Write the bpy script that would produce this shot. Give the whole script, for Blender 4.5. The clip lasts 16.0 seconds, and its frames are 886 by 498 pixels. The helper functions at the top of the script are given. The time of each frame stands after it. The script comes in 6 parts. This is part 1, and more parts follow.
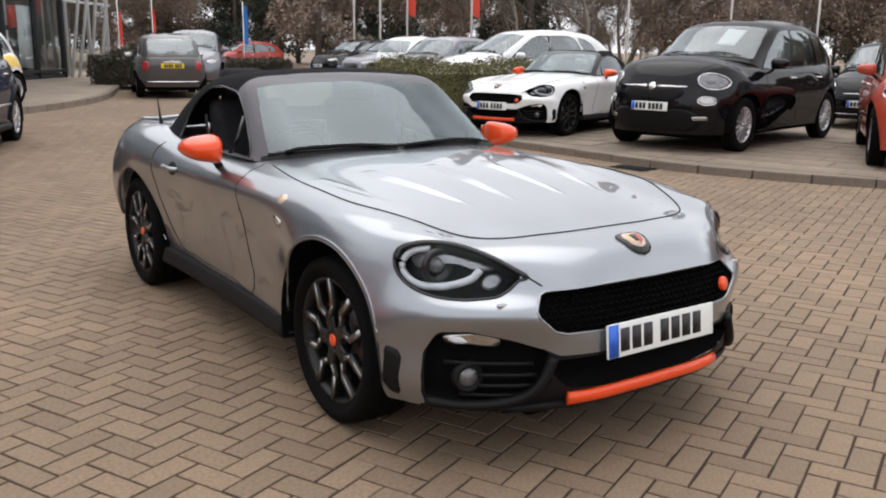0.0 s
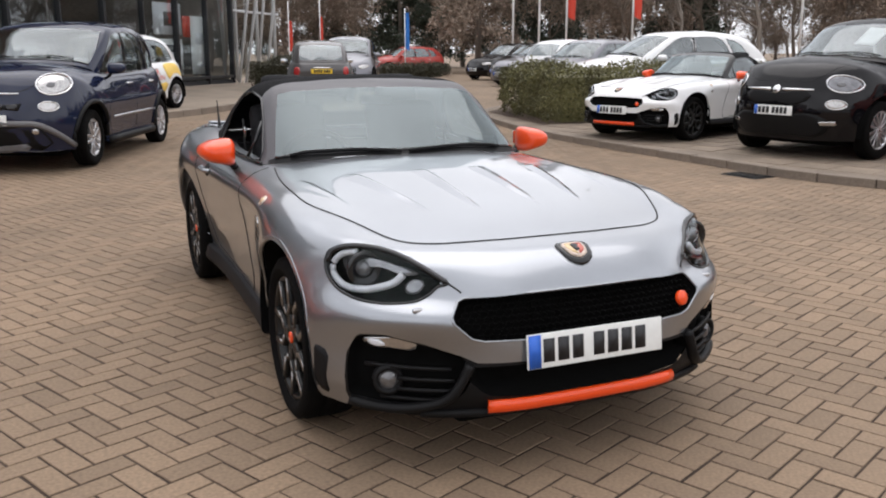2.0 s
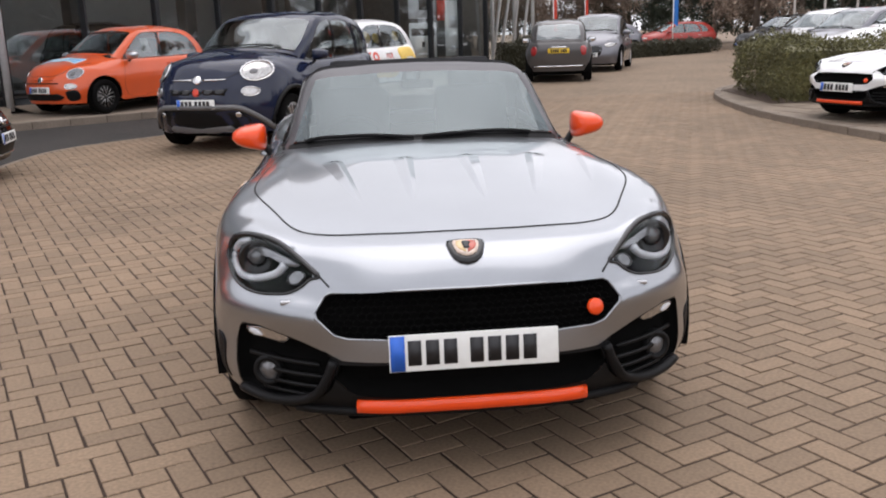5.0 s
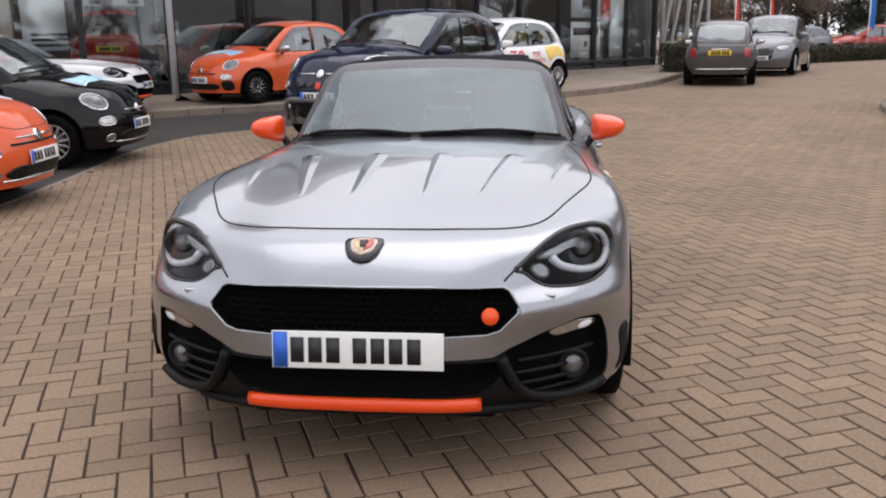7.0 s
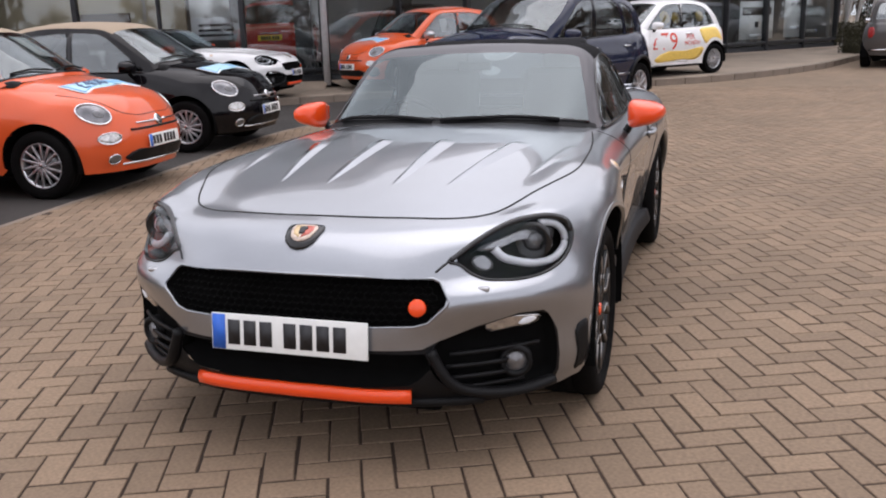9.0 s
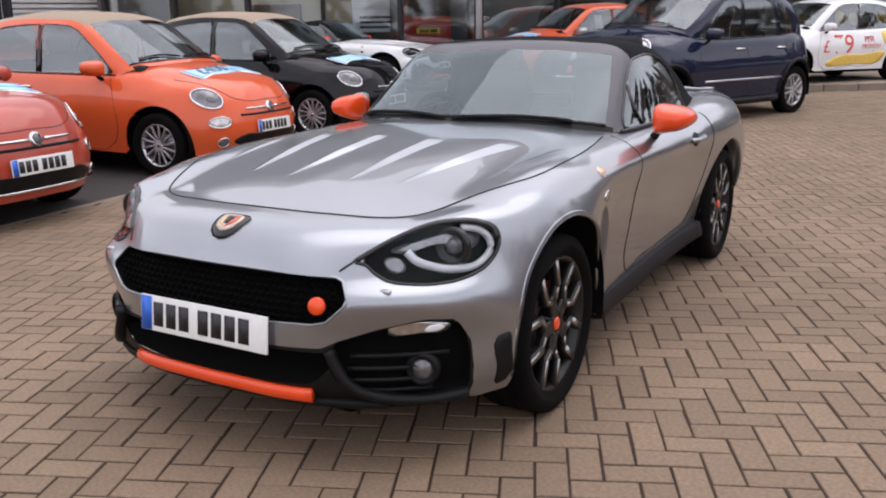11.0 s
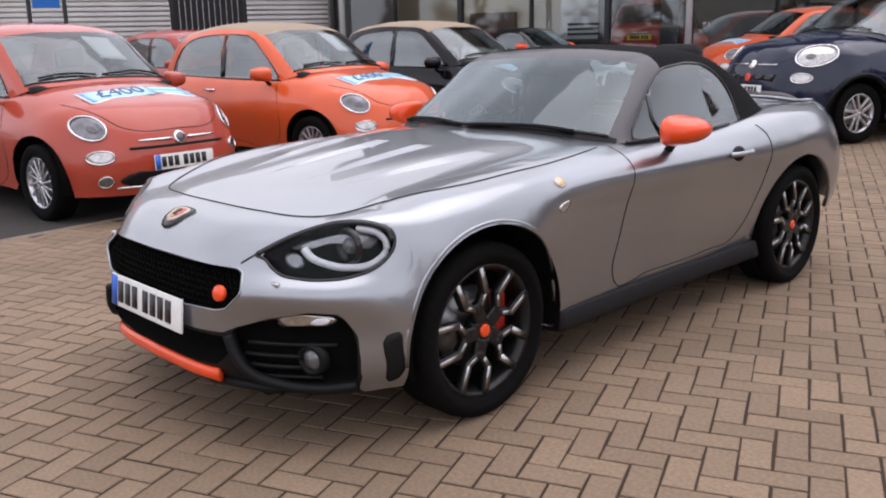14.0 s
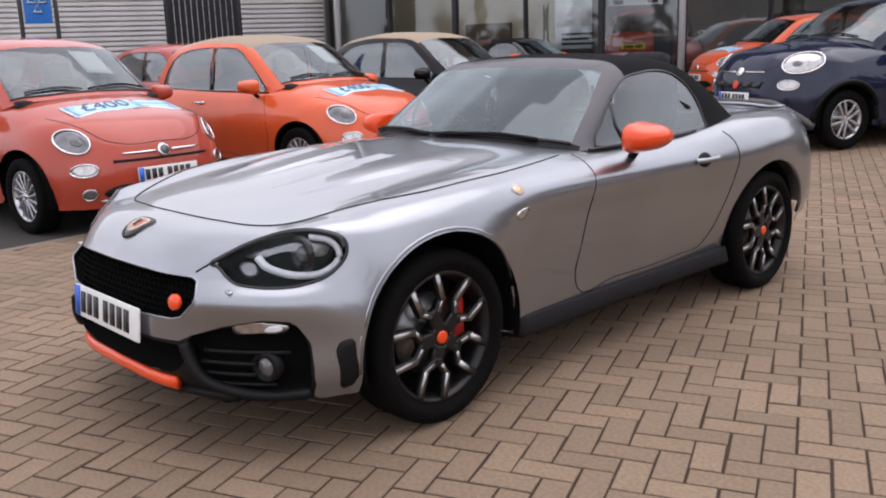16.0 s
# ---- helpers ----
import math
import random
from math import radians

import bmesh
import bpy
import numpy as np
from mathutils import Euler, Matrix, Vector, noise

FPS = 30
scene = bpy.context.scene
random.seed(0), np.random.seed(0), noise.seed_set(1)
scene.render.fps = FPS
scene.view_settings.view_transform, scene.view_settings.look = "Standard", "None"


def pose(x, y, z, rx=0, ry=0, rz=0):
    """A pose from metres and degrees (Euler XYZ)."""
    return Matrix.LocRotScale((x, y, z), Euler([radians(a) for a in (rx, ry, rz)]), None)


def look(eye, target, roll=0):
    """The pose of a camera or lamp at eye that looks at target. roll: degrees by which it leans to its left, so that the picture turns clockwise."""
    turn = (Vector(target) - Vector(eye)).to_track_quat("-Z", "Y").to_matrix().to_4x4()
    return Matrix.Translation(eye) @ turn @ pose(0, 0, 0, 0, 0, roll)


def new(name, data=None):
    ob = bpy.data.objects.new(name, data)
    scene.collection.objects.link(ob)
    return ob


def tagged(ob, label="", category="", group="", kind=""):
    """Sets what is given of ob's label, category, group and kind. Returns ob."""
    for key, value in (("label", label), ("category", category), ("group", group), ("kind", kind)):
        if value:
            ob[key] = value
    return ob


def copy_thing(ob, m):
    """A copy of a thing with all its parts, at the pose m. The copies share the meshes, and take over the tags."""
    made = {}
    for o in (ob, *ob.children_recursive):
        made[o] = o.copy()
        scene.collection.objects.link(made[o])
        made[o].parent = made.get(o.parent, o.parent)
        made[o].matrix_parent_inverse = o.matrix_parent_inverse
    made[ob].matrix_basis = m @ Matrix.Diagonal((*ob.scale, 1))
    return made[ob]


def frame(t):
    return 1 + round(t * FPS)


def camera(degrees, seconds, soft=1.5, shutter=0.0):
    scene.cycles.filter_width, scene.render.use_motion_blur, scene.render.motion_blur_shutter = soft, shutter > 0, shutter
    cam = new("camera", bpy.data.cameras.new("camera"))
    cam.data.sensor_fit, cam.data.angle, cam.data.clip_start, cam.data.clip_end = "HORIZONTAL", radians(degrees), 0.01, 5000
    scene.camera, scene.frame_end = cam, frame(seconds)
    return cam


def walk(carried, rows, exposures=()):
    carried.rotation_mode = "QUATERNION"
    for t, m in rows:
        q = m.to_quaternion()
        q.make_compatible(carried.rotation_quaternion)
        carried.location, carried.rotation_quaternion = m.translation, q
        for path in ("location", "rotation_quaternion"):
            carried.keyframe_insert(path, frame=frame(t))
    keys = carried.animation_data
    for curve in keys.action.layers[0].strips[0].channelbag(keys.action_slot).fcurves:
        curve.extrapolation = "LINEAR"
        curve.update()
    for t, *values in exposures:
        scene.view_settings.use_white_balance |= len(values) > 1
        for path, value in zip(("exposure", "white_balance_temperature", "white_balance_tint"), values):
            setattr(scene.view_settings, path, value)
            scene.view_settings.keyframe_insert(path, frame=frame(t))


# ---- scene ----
from mathutils.bvhtree import BVHTree

cam = camera(53.3, 16.0, soft=2.0)
PATH = [
    (0, (-2.231, -3.882, 1.342), (-1.114, -2.282, 0.901), 0.7),
    (0.5, (-2.055, -4.063, 1.349), (-1.082, -2.372, 0.913), -0.1),
    (1, (-1.904, -4.162, 1.34), (-0.991, -2.436, 0.906), -0.4),
    (1.5, (-1.716, -4.223, 1.344), (-0.864, -2.463, 0.923), 0.9),
    (2, (-1.565, -4.289, 1.358), (-0.778, -2.503, 0.922), 0.0),
    (2.5, (-1.349, -4.426, 1.365), (-0.678, -2.59, 0.938), 0.1),
    (3, (-1.152, -4.449, 1.341), (-0.561, -2.592, 0.889), -0.2),
    (3.5, (-0.938, -4.433, 1.347), (-0.415, -2.562, 0.869), 0.6),
    (4, (-0.734, -4.474, 1.357), (-0.319, -2.575, 0.885), -0.8),
    (6.5, (0.347, -4.477, 1.338), (0.207, -2.538, 0.866), -0.8),
    (7, (0.537, -4.401, 1.326), (0.316, -2.468, 0.861), -0.9),
    (7.5, (0.671, -4.345, 1.341), (0.365, -2.426, 0.868), -0.1),
    (8, (0.892, -4.336, 1.338), (0.49, -2.432, 0.877), -0.9),
    (8.5, (1.068, -4.31, 1.338), (0.564, -2.433, 0.865), -1.4),
    (8.7, (1.13, -4.264, 1.319), (0.586, -2.401, 0.837), -1.7),
    (10.8, (1.853, -3.874, 1.29), (0.9, -2.181, 0.814), -0.8),
    (11, (1.906, -3.805, 1.289), (0.932, -2.127, 0.801), -0.8),
    (11.5, (2.016, -3.696, 1.302), (0.963, -2.071, 0.799), -1.1),
    (12, (2.236, -3.612, 1.29), (1.116, -2.027, 0.808), -1.7),
    (12.5, (2.416, -3.539, 1.29), (1.209, -2.015, 0.82), -1.5),
    (13, (2.526, -3.397, 1.268), (1.234, -1.939, 0.817), -0.8),
    (13.5, (2.63, -3.301, 1.289), (1.245, -1.929, 0.84), -0.6),
    (14, (2.792, -3.235, 1.284), (1.384, -1.893, 0.819), -1.2),
    (14.5, (2.895, -3.183, 1.279), (1.477, -1.847, 0.828), -1.4),
    (15, (2.934, -3.161, 1.275), (1.52, -1.823, 0.818), -1.5),
    (15.5, (2.938, -3.144, 1.272), (1.526, -1.799, 0.829), -2.2),
    (16, (2.928, -3.138, 1.275), (1.509, -1.799, 0.834), -1.8),
]
walk(cam, [(t, look(eye, target, roll)) for t, eye, target, roll in PATH],
     [(0, 1.08, 6450, 12.5), (3.5, 1.08, 6450, 15.0), (7.5, 1.08, 6400, 17.0), (11.5, 1.08, 6300, 20.0), (16, 1.08, 6300, 20.0)])

# ---------------------------------------------------------------- world and light
world = bpy.data.worlds.new("overcast_sky")
scene.world = world
world.use_nodes = True
wn = world.node_tree
wn.nodes.clear()
sky = wn.nodes.new("ShaderNodeTexSky")
sky.sky_type = "NISHITA"
sky.sun_disc = False
sky.sun_elevation = radians(75)
sky.sun_rotation = radians(23)
sky.air_density, sky.dust_density = 1.0, 4.0
hs = wn.nodes.new("ShaderNodeHueSaturation")
hs.inputs["Saturation"].default_value = 0.16
cloud = wn.nodes.new("ShaderNodeTexNoise")
cloud.inputs["Scale"].default_value = 2.2
cloud.inputs["Detail"].default_value = 6
ctc = wn.nodes.new("ShaderNodeTexCoord")
cramp = wn.nodes.new("ShaderNodeMapRange")
cramp.inputs["From Min"].default_value, cramp.inputs["From Max"].default_value = 0.3, 0.7
cramp.inputs["To Min"].default_value, cramp.inputs["To Max"].default_value = 0.75, 1.2
cmix = wn.nodes.new("ShaderNodeMix")
cmix.data_type, cmix.blend_type = "RGBA", "MULTIPLY"
cmix.inputs[0].default_value = 1.0
bg = wn.nodes.new("ShaderNodeBackground")
bg.inputs["Strength"].default_value = 0.15
wout = wn.nodes.new("ShaderNodeOutputWorld")
wn.links.new(ctc.outputs["Generated"], cloud.inputs["Vector"])
wn.links.new(cloud.outputs["Fac"], cramp.inputs["Value"])
wn.links.new(sky.outputs[0], hs.inputs["Color"])
veil = wn.nodes.new("ShaderNodeMix")
veil.data_type = "RGBA"
veil.inputs[0].default_value = 0.86
veil.inputs[7].default_value = (4.3, 4.4, 4.5, 1)
wn.links.new(hs.outputs[0], veil.inputs[6])
wn.links.new(veil.outputs[2], cmix.inputs[6])
wn.links.new(cramp.outputs[0], cmix.inputs[7])
wn.links.new(cmix.outputs[2], bg.inputs["Color"])
wn.links.new(bg.outputs[0], wout.inputs["Surface"])

scene.view_settings.exposure = 1.09
sun = new("sun", bpy.data.lights.new("sun", "SUN"))
sun.data.energy, sun.data.angle, sun.data.color = 0.6, radians(70), (1.0, 0.97, 0.93)
sun.matrix_world = look((0, 0, 30), (-3, -7, 0))

# ---------------------------------------------------------------- materials
def surf(name, color, rough=0.5, metal=0.0, vary=0.12, scale=30.0, bump=0.0, bscale=None, coat=0.0, spec=0.5,
         rand=0.0, stain=0.0, sscale=1.2, fine=0.0):
    """A surface with grain and stains of two sizes, bump, and piece-to-piece change."""
    m = bpy.data.materials.new(name)
    m.use_nodes = True
    nt = m.node_tree
    b = nt.nodes["Principled BSDF"]
    b.inputs["Roughness"].default_value = rough
    b.inputs["Metallic"].default_value = metal
    b.inputs["Coat Weight"].default_value = coat
    b.inputs["Coat Roughness"].default_value = 0.02 if metal > 0.9 else 0.03
    b.inputs["Coat IOR"].default_value = 1.6 if metal > 0.9 else 1.5
    b.inputs["Specular IOR Level"].default_value = spec
    tc = nt.nodes.new("ShaderNodeTexCoord")
    n1 = nt.nodes.new("ShaderNodeTexNoise")
    n1.inputs["Scale"].default_value = scale
    n1.inputs["Detail"].default_value = 6
    n2 = nt.nodes.new("ShaderNodeTexNoise")
    n2.inputs["Scale"].default_value = sscale
    n2.inputs["Detail"].default_value = 4
    for n in (n1, n2):
        nt.links.new(tc.outputs["Object"], n.inputs["Vector"])
    r1 = nt.nodes.new("ShaderNodeMapRange")
    r1.inputs["From Min"].default_value, r1.inputs["From Max"].default_value = 0.3, 0.7
    r1.inputs["To Min"].default_value, r1.inputs["To Max"].default_value = 1 - vary, 1 + vary
    nt.links.new(n1.outputs["Fac"], r1.inputs["Value"])
    r2 = nt.nodes.new("ShaderNodeMapRange")
    r2.inputs["From Min"].default_value, r2.inputs["From Max"].default_value = 0.35, 0.65
    r2.inputs["To Min"].default_value, r2.inputs["To Max"].default_value = 1 - stain, 1 + stain * 0.5
    nt.links.new(n2.outputs["Fac"], r2.inputs["Value"])
    mul = nt.nodes.new("ShaderNodeMath")
    mul.operation = "MULTIPLY"
    nt.links.new(r1.outputs[0], mul.inputs[0])
    nt.links.new(r2.outputs[0], mul.inputs[1])
    last = mul
    if rand:
        oi = nt.nodes.new("ShaderNodeObjectInfo")
        ge = nt.nodes.new("ShaderNodeNewGeometry")
        ad = nt.nodes.new("ShaderNodeMath")
        ad.operation = "ADD"
        nt.links.new(oi.outputs["Random"], ad.inputs[0])
        nt.links.new(ge.outputs["Random Per Island"], ad.inputs[1])
        fr = nt.nodes.new("ShaderNodeMath")
        fr.operation = "FRACT"
        nt.links.new(ad.outputs[0], fr.inputs[0])
        r3 = nt.nodes.new("ShaderNodeMapRange")
        r3.inputs["To Min"].default_value, r3.inputs["To Max"].default_value = 1 - rand, 1 + rand
        nt.links.new(fr.outputs[0], r3.inputs["Value"])
        last = nt.nodes.new("ShaderNodeMath")
        last.operation = "MULTIPLY"
        nt.links.new(mul.outputs[0], last.inputs[0])
        nt.links.new(r3.outputs[0], last.inputs[1])
    vm = nt.nodes.new("ShaderNodeVectorMath")
    vm.operation = "SCALE"
    vm.inputs[0].default_value = color[:3]
    nt.links.new(last.outputs[0], vm.inputs["Scale"])
    nt.links.new(vm.outputs[0], b.inputs["Base Color"])
    if bump:
        bp = nt.nodes.new("ShaderNodeBump")
        bp.inputs["Strength"].default_value = bump
        bp.inputs["Distance"].default_value = 0.004
        n3 = nt.nodes.new("ShaderNodeTexNoise")
        n3.inputs["Scale"].default_value = bscale or scale * 4
        n3.inputs["Detail"].default_value = 5
        nt.links.new(tc.outputs["Object"], n3.inputs["Vector"])
        nt.links.new(n3.outputs["Fac"], bp.inputs["Height"])
        nt.links.new(bp.outputs[0], b.inputs["Normal"])
    return m


def glass(name, tint=(0.5, 0.53, 0.52), rough=0.0, ior=1.75, sheen=(0.92, 0.98, 1.0)):
    """Thin tinted glazing: clear sheet with a Fresnel gloss."""
    m = bpy.data.materials.new(name)
    m.use_nodes = True
    nt = m.node_tree
    nt.nodes.clear()
    out = nt.nodes.new("ShaderNodeOutputMaterial")
    mix = nt.nodes.new("ShaderNodeMixShader")
    tr = nt.nodes.new("ShaderNodeBsdfTransparent")
    tr.inputs[0].default_value = (*tint, 1)
    gl = nt.nodes.new("ShaderNodeBsdfGlossy")
    gl.inputs["Roughness"].default_value = rough
    gl.inputs["Color"].default_value = (*sheen, 1)
    lw = nt.nodes.new("ShaderNodeLayerWeight")
    lw.inputs["Blend"].default_value = 0.5
    pw_ = nt.nodes.new("ShaderNodeMath")
    pw_.operation = "POWER"
    pw_.inputs[1].default_value = 4.5
    fz = nt.nodes.new("ShaderNodeMapRange")
    fz.inputs["To Min"].default_value = ((ior - 1) / (ior + 1)) ** 2
    nt.links.new(lw.outputs["Facing"], pw_.inputs[0])
    nt.links.new(pw_.outputs[0], fz.inputs["Value"])
    nt.links.new(fz.outputs[0], mix.inputs[0])
    nt.links.new(tr.outputs[0], mix.inputs[1])
    nt.links.new(gl.outputs[0], mix.inputs[2])
    nt.links.new(mix.outputs[0], out.inputs[0])
    return m


def paint(name, color, metal=0.0, rough=0.35, vary=0.03, fine=600, spec=0.15, coat=0.9):
    return surf(name, color, rough=rough, metal=metal, vary=vary, scale=fine, coat=coat, stain=0.05, sscale=2.5, spec=spec)


M = {
    "grey": paint("grey_metallic_paint", (0.295, 0.310, 0.334), metal=0.95, rough=0.32, vary=0.1, spec=0.5, coat=1.0),
    "white": paint("white_paint", (0.78, 0.78, 0.78)),
    "black": paint("black_paint", (0.004, 0.0036, 0.0046), spec=0.0, coat=0.6),
    "gunmetal": paint("gunmetal_paint", (0.085, 0.082, 0.088), metal=0.4, rough=0.5, coat=0.3),
    "navy": paint("navy_paint", (0.010, 0.0145, 0.036), spec=0.0, coat=0.9),
    "coral": paint("coral_red_paint", (0.40, 0.055, 0.029)),
    "orange": paint("orange_paint", (0.66, 0.095, 0.022)),
    "trim_orange": paint("orange_trim_paint", (0.80, 0.068, 0.007)),
    "darkgrey": paint("dark_grey_paint", (0.085, 0.080, 0.080), metal=0.3),
    "silver": paint("silver_paint", (0.17, 0.17, 0.19), metal=0.6),
    "red": paint("dark_red_paint", (0.35, 0.03, 0.02)),
    "plastic": surf("black_plastic", (0.007, 0.007, 0.0075), rough=0.5, vary=0.15, scale=300, bump=0.12, spec=0.16),
    "gloss": surf("gloss_black", (0.008, 0.008, 0.009), rough=0.12, vary=0.1),
    "well": surf("wheel_well_liner", (0.004, 0.004, 0.004), rough=0.95, spec=0.05),
    "fabric": surf("soft_top_fabric", (0.012, 0.012, 0.013), rough=0.95, vary=0.2, scale=500, bump=0.4, bscale=900, spec=0.08),
    "beige": surf("beige_roof_fabric", (0.32, 0.25, 0.18), rough=0.9, vary=0.1, scale=300, bump=0.3),
    "seat": surf("dark_seat", (0.02, 0.02, 0.022), rough=0.8, vary=0.2, spec=0.2),
    "tyre": surf("tyre_rubber", (0.0045, 0.0042, 0.0042), rough=0.85, vary=0.3, scale=60, bump=0.2, spec=0.08),
    "rim_black": surf("black_rim", (0.006, 0.006, 0.006), rough=0.4, coat=0.12, spec=0.3),
    "rim_cut": surf("machined_rim_face", (0.36, 0.35, 0.345), rough=0.3, metal=1.0),
    "rim_silver": surf("silver_rim", (0.55, 0.55, 0.57), rough=0.3, metal=0.9),
    "chrome": surf("chrome", (0.75, 0.75, 0.76), rough=0.08, metal=1.0, vary=0.02),
    "lamp_white": surf("lamp_reflector", (0.50, 0.49, 0.48), rough=0.14, metal=0.9, vary=0.2, scale=45, bump=0.25, bscale=60),
    "lamp_grey": surf("lamp_light_guide", (0.72, 0.74, 0.78), rough=0.25),
    "guide": surf("headlamp_light_guide", (0.60, 0.61, 0.64), rough=0.3),
    "lamp_shell": surf("headlamp_reflector_shell", (0.30, 0.30, 0.31), rough=0.25, metal=0.7, vary=0.2, scale=40),
    "skirt": surf("dark_grey_skirt_plastic", (0.010, 0.0095, 0.0105), rough=0.6, vary=0.12, scale=200, spec=0.15),
    "badge_red": surf("red_badge_enamel", (0.42, 0.10, 0.07), rough=0.2),
    "badge_gold": surf("gold_badge_enamel", (0.60, 0.44, 0.24), rough=0.2),
    # mottling in the colour imitates broken reflections in the lamp
    "hatch_lamp": surf("hatchback_lamp_reflector", (0.20, 0.20, 0.21), rough=0.12, metal=0.8, vary=0.3, scale=18, bump=0.5, bscale=9),
    "fog_lens": surf("fog_lamp_lens", (0.16, 0.16, 0.165), rough=0.12, metal=0.5, vary=0.3, scale=60),
    "mesh_black": surf("black_grille_mesh", (0.003, 0.003, 0.003), rough=0.7, spec=0.06),
    "cladding": surf("grey_bumper_cladding", (0.12, 0.118, 0.12), rough=0.55, vary=0.12, scale=200),
    "badge_cream": surf("cream_badge_enamel", (0.62, 0.50, 0.42), rough=0.25, vary=0.25, scale=90),
    "redlamp": surf("red_lens", (0.35, 0.02, 0.02), rough=0.12, coat=0.5),
    "plate_w": surf("white_number_plate", (0.75, 0.76, 0.74), rough=0.35, vary=0.04),
    "plate_y": surf("yellow_number_plate", (0.75, 0.5, 0.03), rough=0.35, vary=0.04),
    "ink": surf("black_ink", (0.012, 0.012, 0.014), rough=0.5),
    "blue": surf("blue_print", (0.02, 0.12, 0.55), rough=0.4),
    "sky_blue": surf("light_blue_print", (0.10, 0.38, 0.75), rough=0.35, vary=0.08),
    "navy_print": surf("dark_blue_print", (0.012, 0.04, 0.14), rough=0.4),
    "sign_blue": surf("sign_blue_enamel", (0.02, 0.17, 0.55), rough=0.35, vary=0.05),
    "banner_cyan": surf("pale_cyan_print", (0.42, 0.66, 0.78), rough=0.35, vary=0.06),
    "paper": surf("white_paper", (0.75, 0.76, 0.76), rough=0.6, vary=0.05),
    "red_print": surf("red_print", (0.65, 0.06, 0.03), rough=0.4),
    "yellow_print": surf("yellow_print", (0.8, 0.55, 0.12), rough=0.4),
    "brake": surf("red_caliper", (0.5, 0.03, 0.02), rough=0.4),
    "disc": surf("brake_disc", (0.2, 0.2, 0.2), rough=0.35, metal=0.9),
    "gold": surf("gold_badge", (0.7, 0.5, 0.25), rough=0.3, metal=0.6),
    "seam": surf("shut_line", (0.01, 0.01, 0.01), rough=0.8),
    "glass": glass("car_glass", (0.36, 0.39, 0.385), ior=2.5),
    "screen": glass("windscreen_glass", (0.23, 0.29, 0.30), ior=1.95, sheen=(0.84, 0.95, 0.98)),
    "hatch_screen": glass("hatchback_windscreen_glass", (0.50, 0.54, 0.54), ior=2.0),
    "side_glass": glass("side_window_glass", (0.26, 0.30, 0.31), ior=2.25),
    "clear": glass("lamp_glass", (0.86, 0.88, 0.89), ior=1.22),
}

# ---------------------------------------------------------------- mesh helpers
def part(name, bm, material, parent, label="", smooth=True):
    """Links a bmesh as one mesh object under a thing or under a part."""
    me = bpy.data.meshes.new(name)
    bm.to_mesh(me)
    bm.free()
    me.materials.append(M[material] if isinstance(material, str) else material)
    if smooth:
        me.polygons.foreach_set("use_smooth", [True] * len(me.polygons))
    ob = new(name, me)
    ob.parent = parent
    if label:
        tagged(ob, label)
    return ob


def thing(name, label, category, m=None, group="", kind=""):
    """An Empty at the base of a thing, to be the parent of its parts."""
    ob = new(name)
    ob.empty_display_size = 0.2
    if m is not None:
        ob.matrix_world = m
    return tagged(ob, label, category, group, kind)


def add_box(bm, size, at=(0, 0, 0), rot=None, bevel=0.0):
    m = Matrix.Translation(at)
    if rot is not None:
        m = m @ rot
    r = bmesh.ops.create_cube(bm, size=1.0, matrix=m @ Matrix.Diagonal((*size, 1)))
    if bevel:
        es = list({e for v in r["verts"] for e in v.link_edges})
        bmesh.ops.bevel(bm, geom=es, offset=bevel, segments=2, affect="EDGES", profile=0.6)
    return r["verts"]


def box(size, at=(0, 0, 0), rot=None, bevel=0.0):
    bm = bmesh.new()
    add_box(bm, size, at, rot, bevel)
    return bm


def lathe(profile, n=40, axis="x"):
    """A turned solid: profile rows of (along the axis, radius)."""
    bm = bmesh.new()
    rings = []
    for a, r in profile:
        ring = []
        for i in range(n):
            w = 2 * math.pi * i / n
            c, s_ = r * math.cos(w), r * math.sin(w)
            ring.append(bm.verts.new((a, c, s_) if axis == "x" else (c, s_, a)))
        rings.append(ring)
    for A, B in zip(rings, rings[1:]):
        for i in range(n):
            j = (i + 1) % n
            bm.faces.new((A[i], A[j], B[j], B[i]))
    bmesh.ops.remove_doubles(bm, verts=bm.verts, dist=1e-6)
    bmesh.ops.recalc_face_normals(bm, faces=bm.faces)
    return bm


def curve_points(P, n, closed=False):
    """Smooth line through control points, n steps a span."""
    P = np.asarray(P, float)
    k = len(P)
    out = []
    spans = k if closed else k - 1
    for i in range(spans):
        if closed:
            a, b, c, d = P[(i - 1) % k], P[i], P[(i + 1) % k], P[(i + 2) % k]
        else:
            b, c = P[i], P[i + 1]
            a = P[i - 1] if i else 2 * b - c
            d = P[i + 2] if i + 2 < k else 2 * c - b
        l0, l1, l2 = (max(np.linalg.norm(q - p), 1e-6) for p, q in ((a, b), (b, c), (c, d)))
        t1 = ((b - a) / l0 * l1 + (c - b) / l1 * l0) / (l0 + l1) * l1
        t2 = ((c - b) / l1 * l2 + (d - c) / l2 * l1) / (l1 + l2) * l1
        for j in range(n):
            t = j / n
            h = t * t * (3 - 2 * t)
            out.append((1 - h) * b + h * c + (t ** 3 - 2 * t * t + t) * t1 + (t ** 3 - t * t) * t2)
    if not closed:
        out.append(P[-1])
    return np.array(out)


def loft(lines, nu, nv):
    """Grid of points over a net of feature lines: nu steps a span along them, nv across."""
    A = np.array([curve_points(l, nu) for l in lines])
    return np.array([curve_points(A[:, i], nv) for i in range(A.shape[1])])


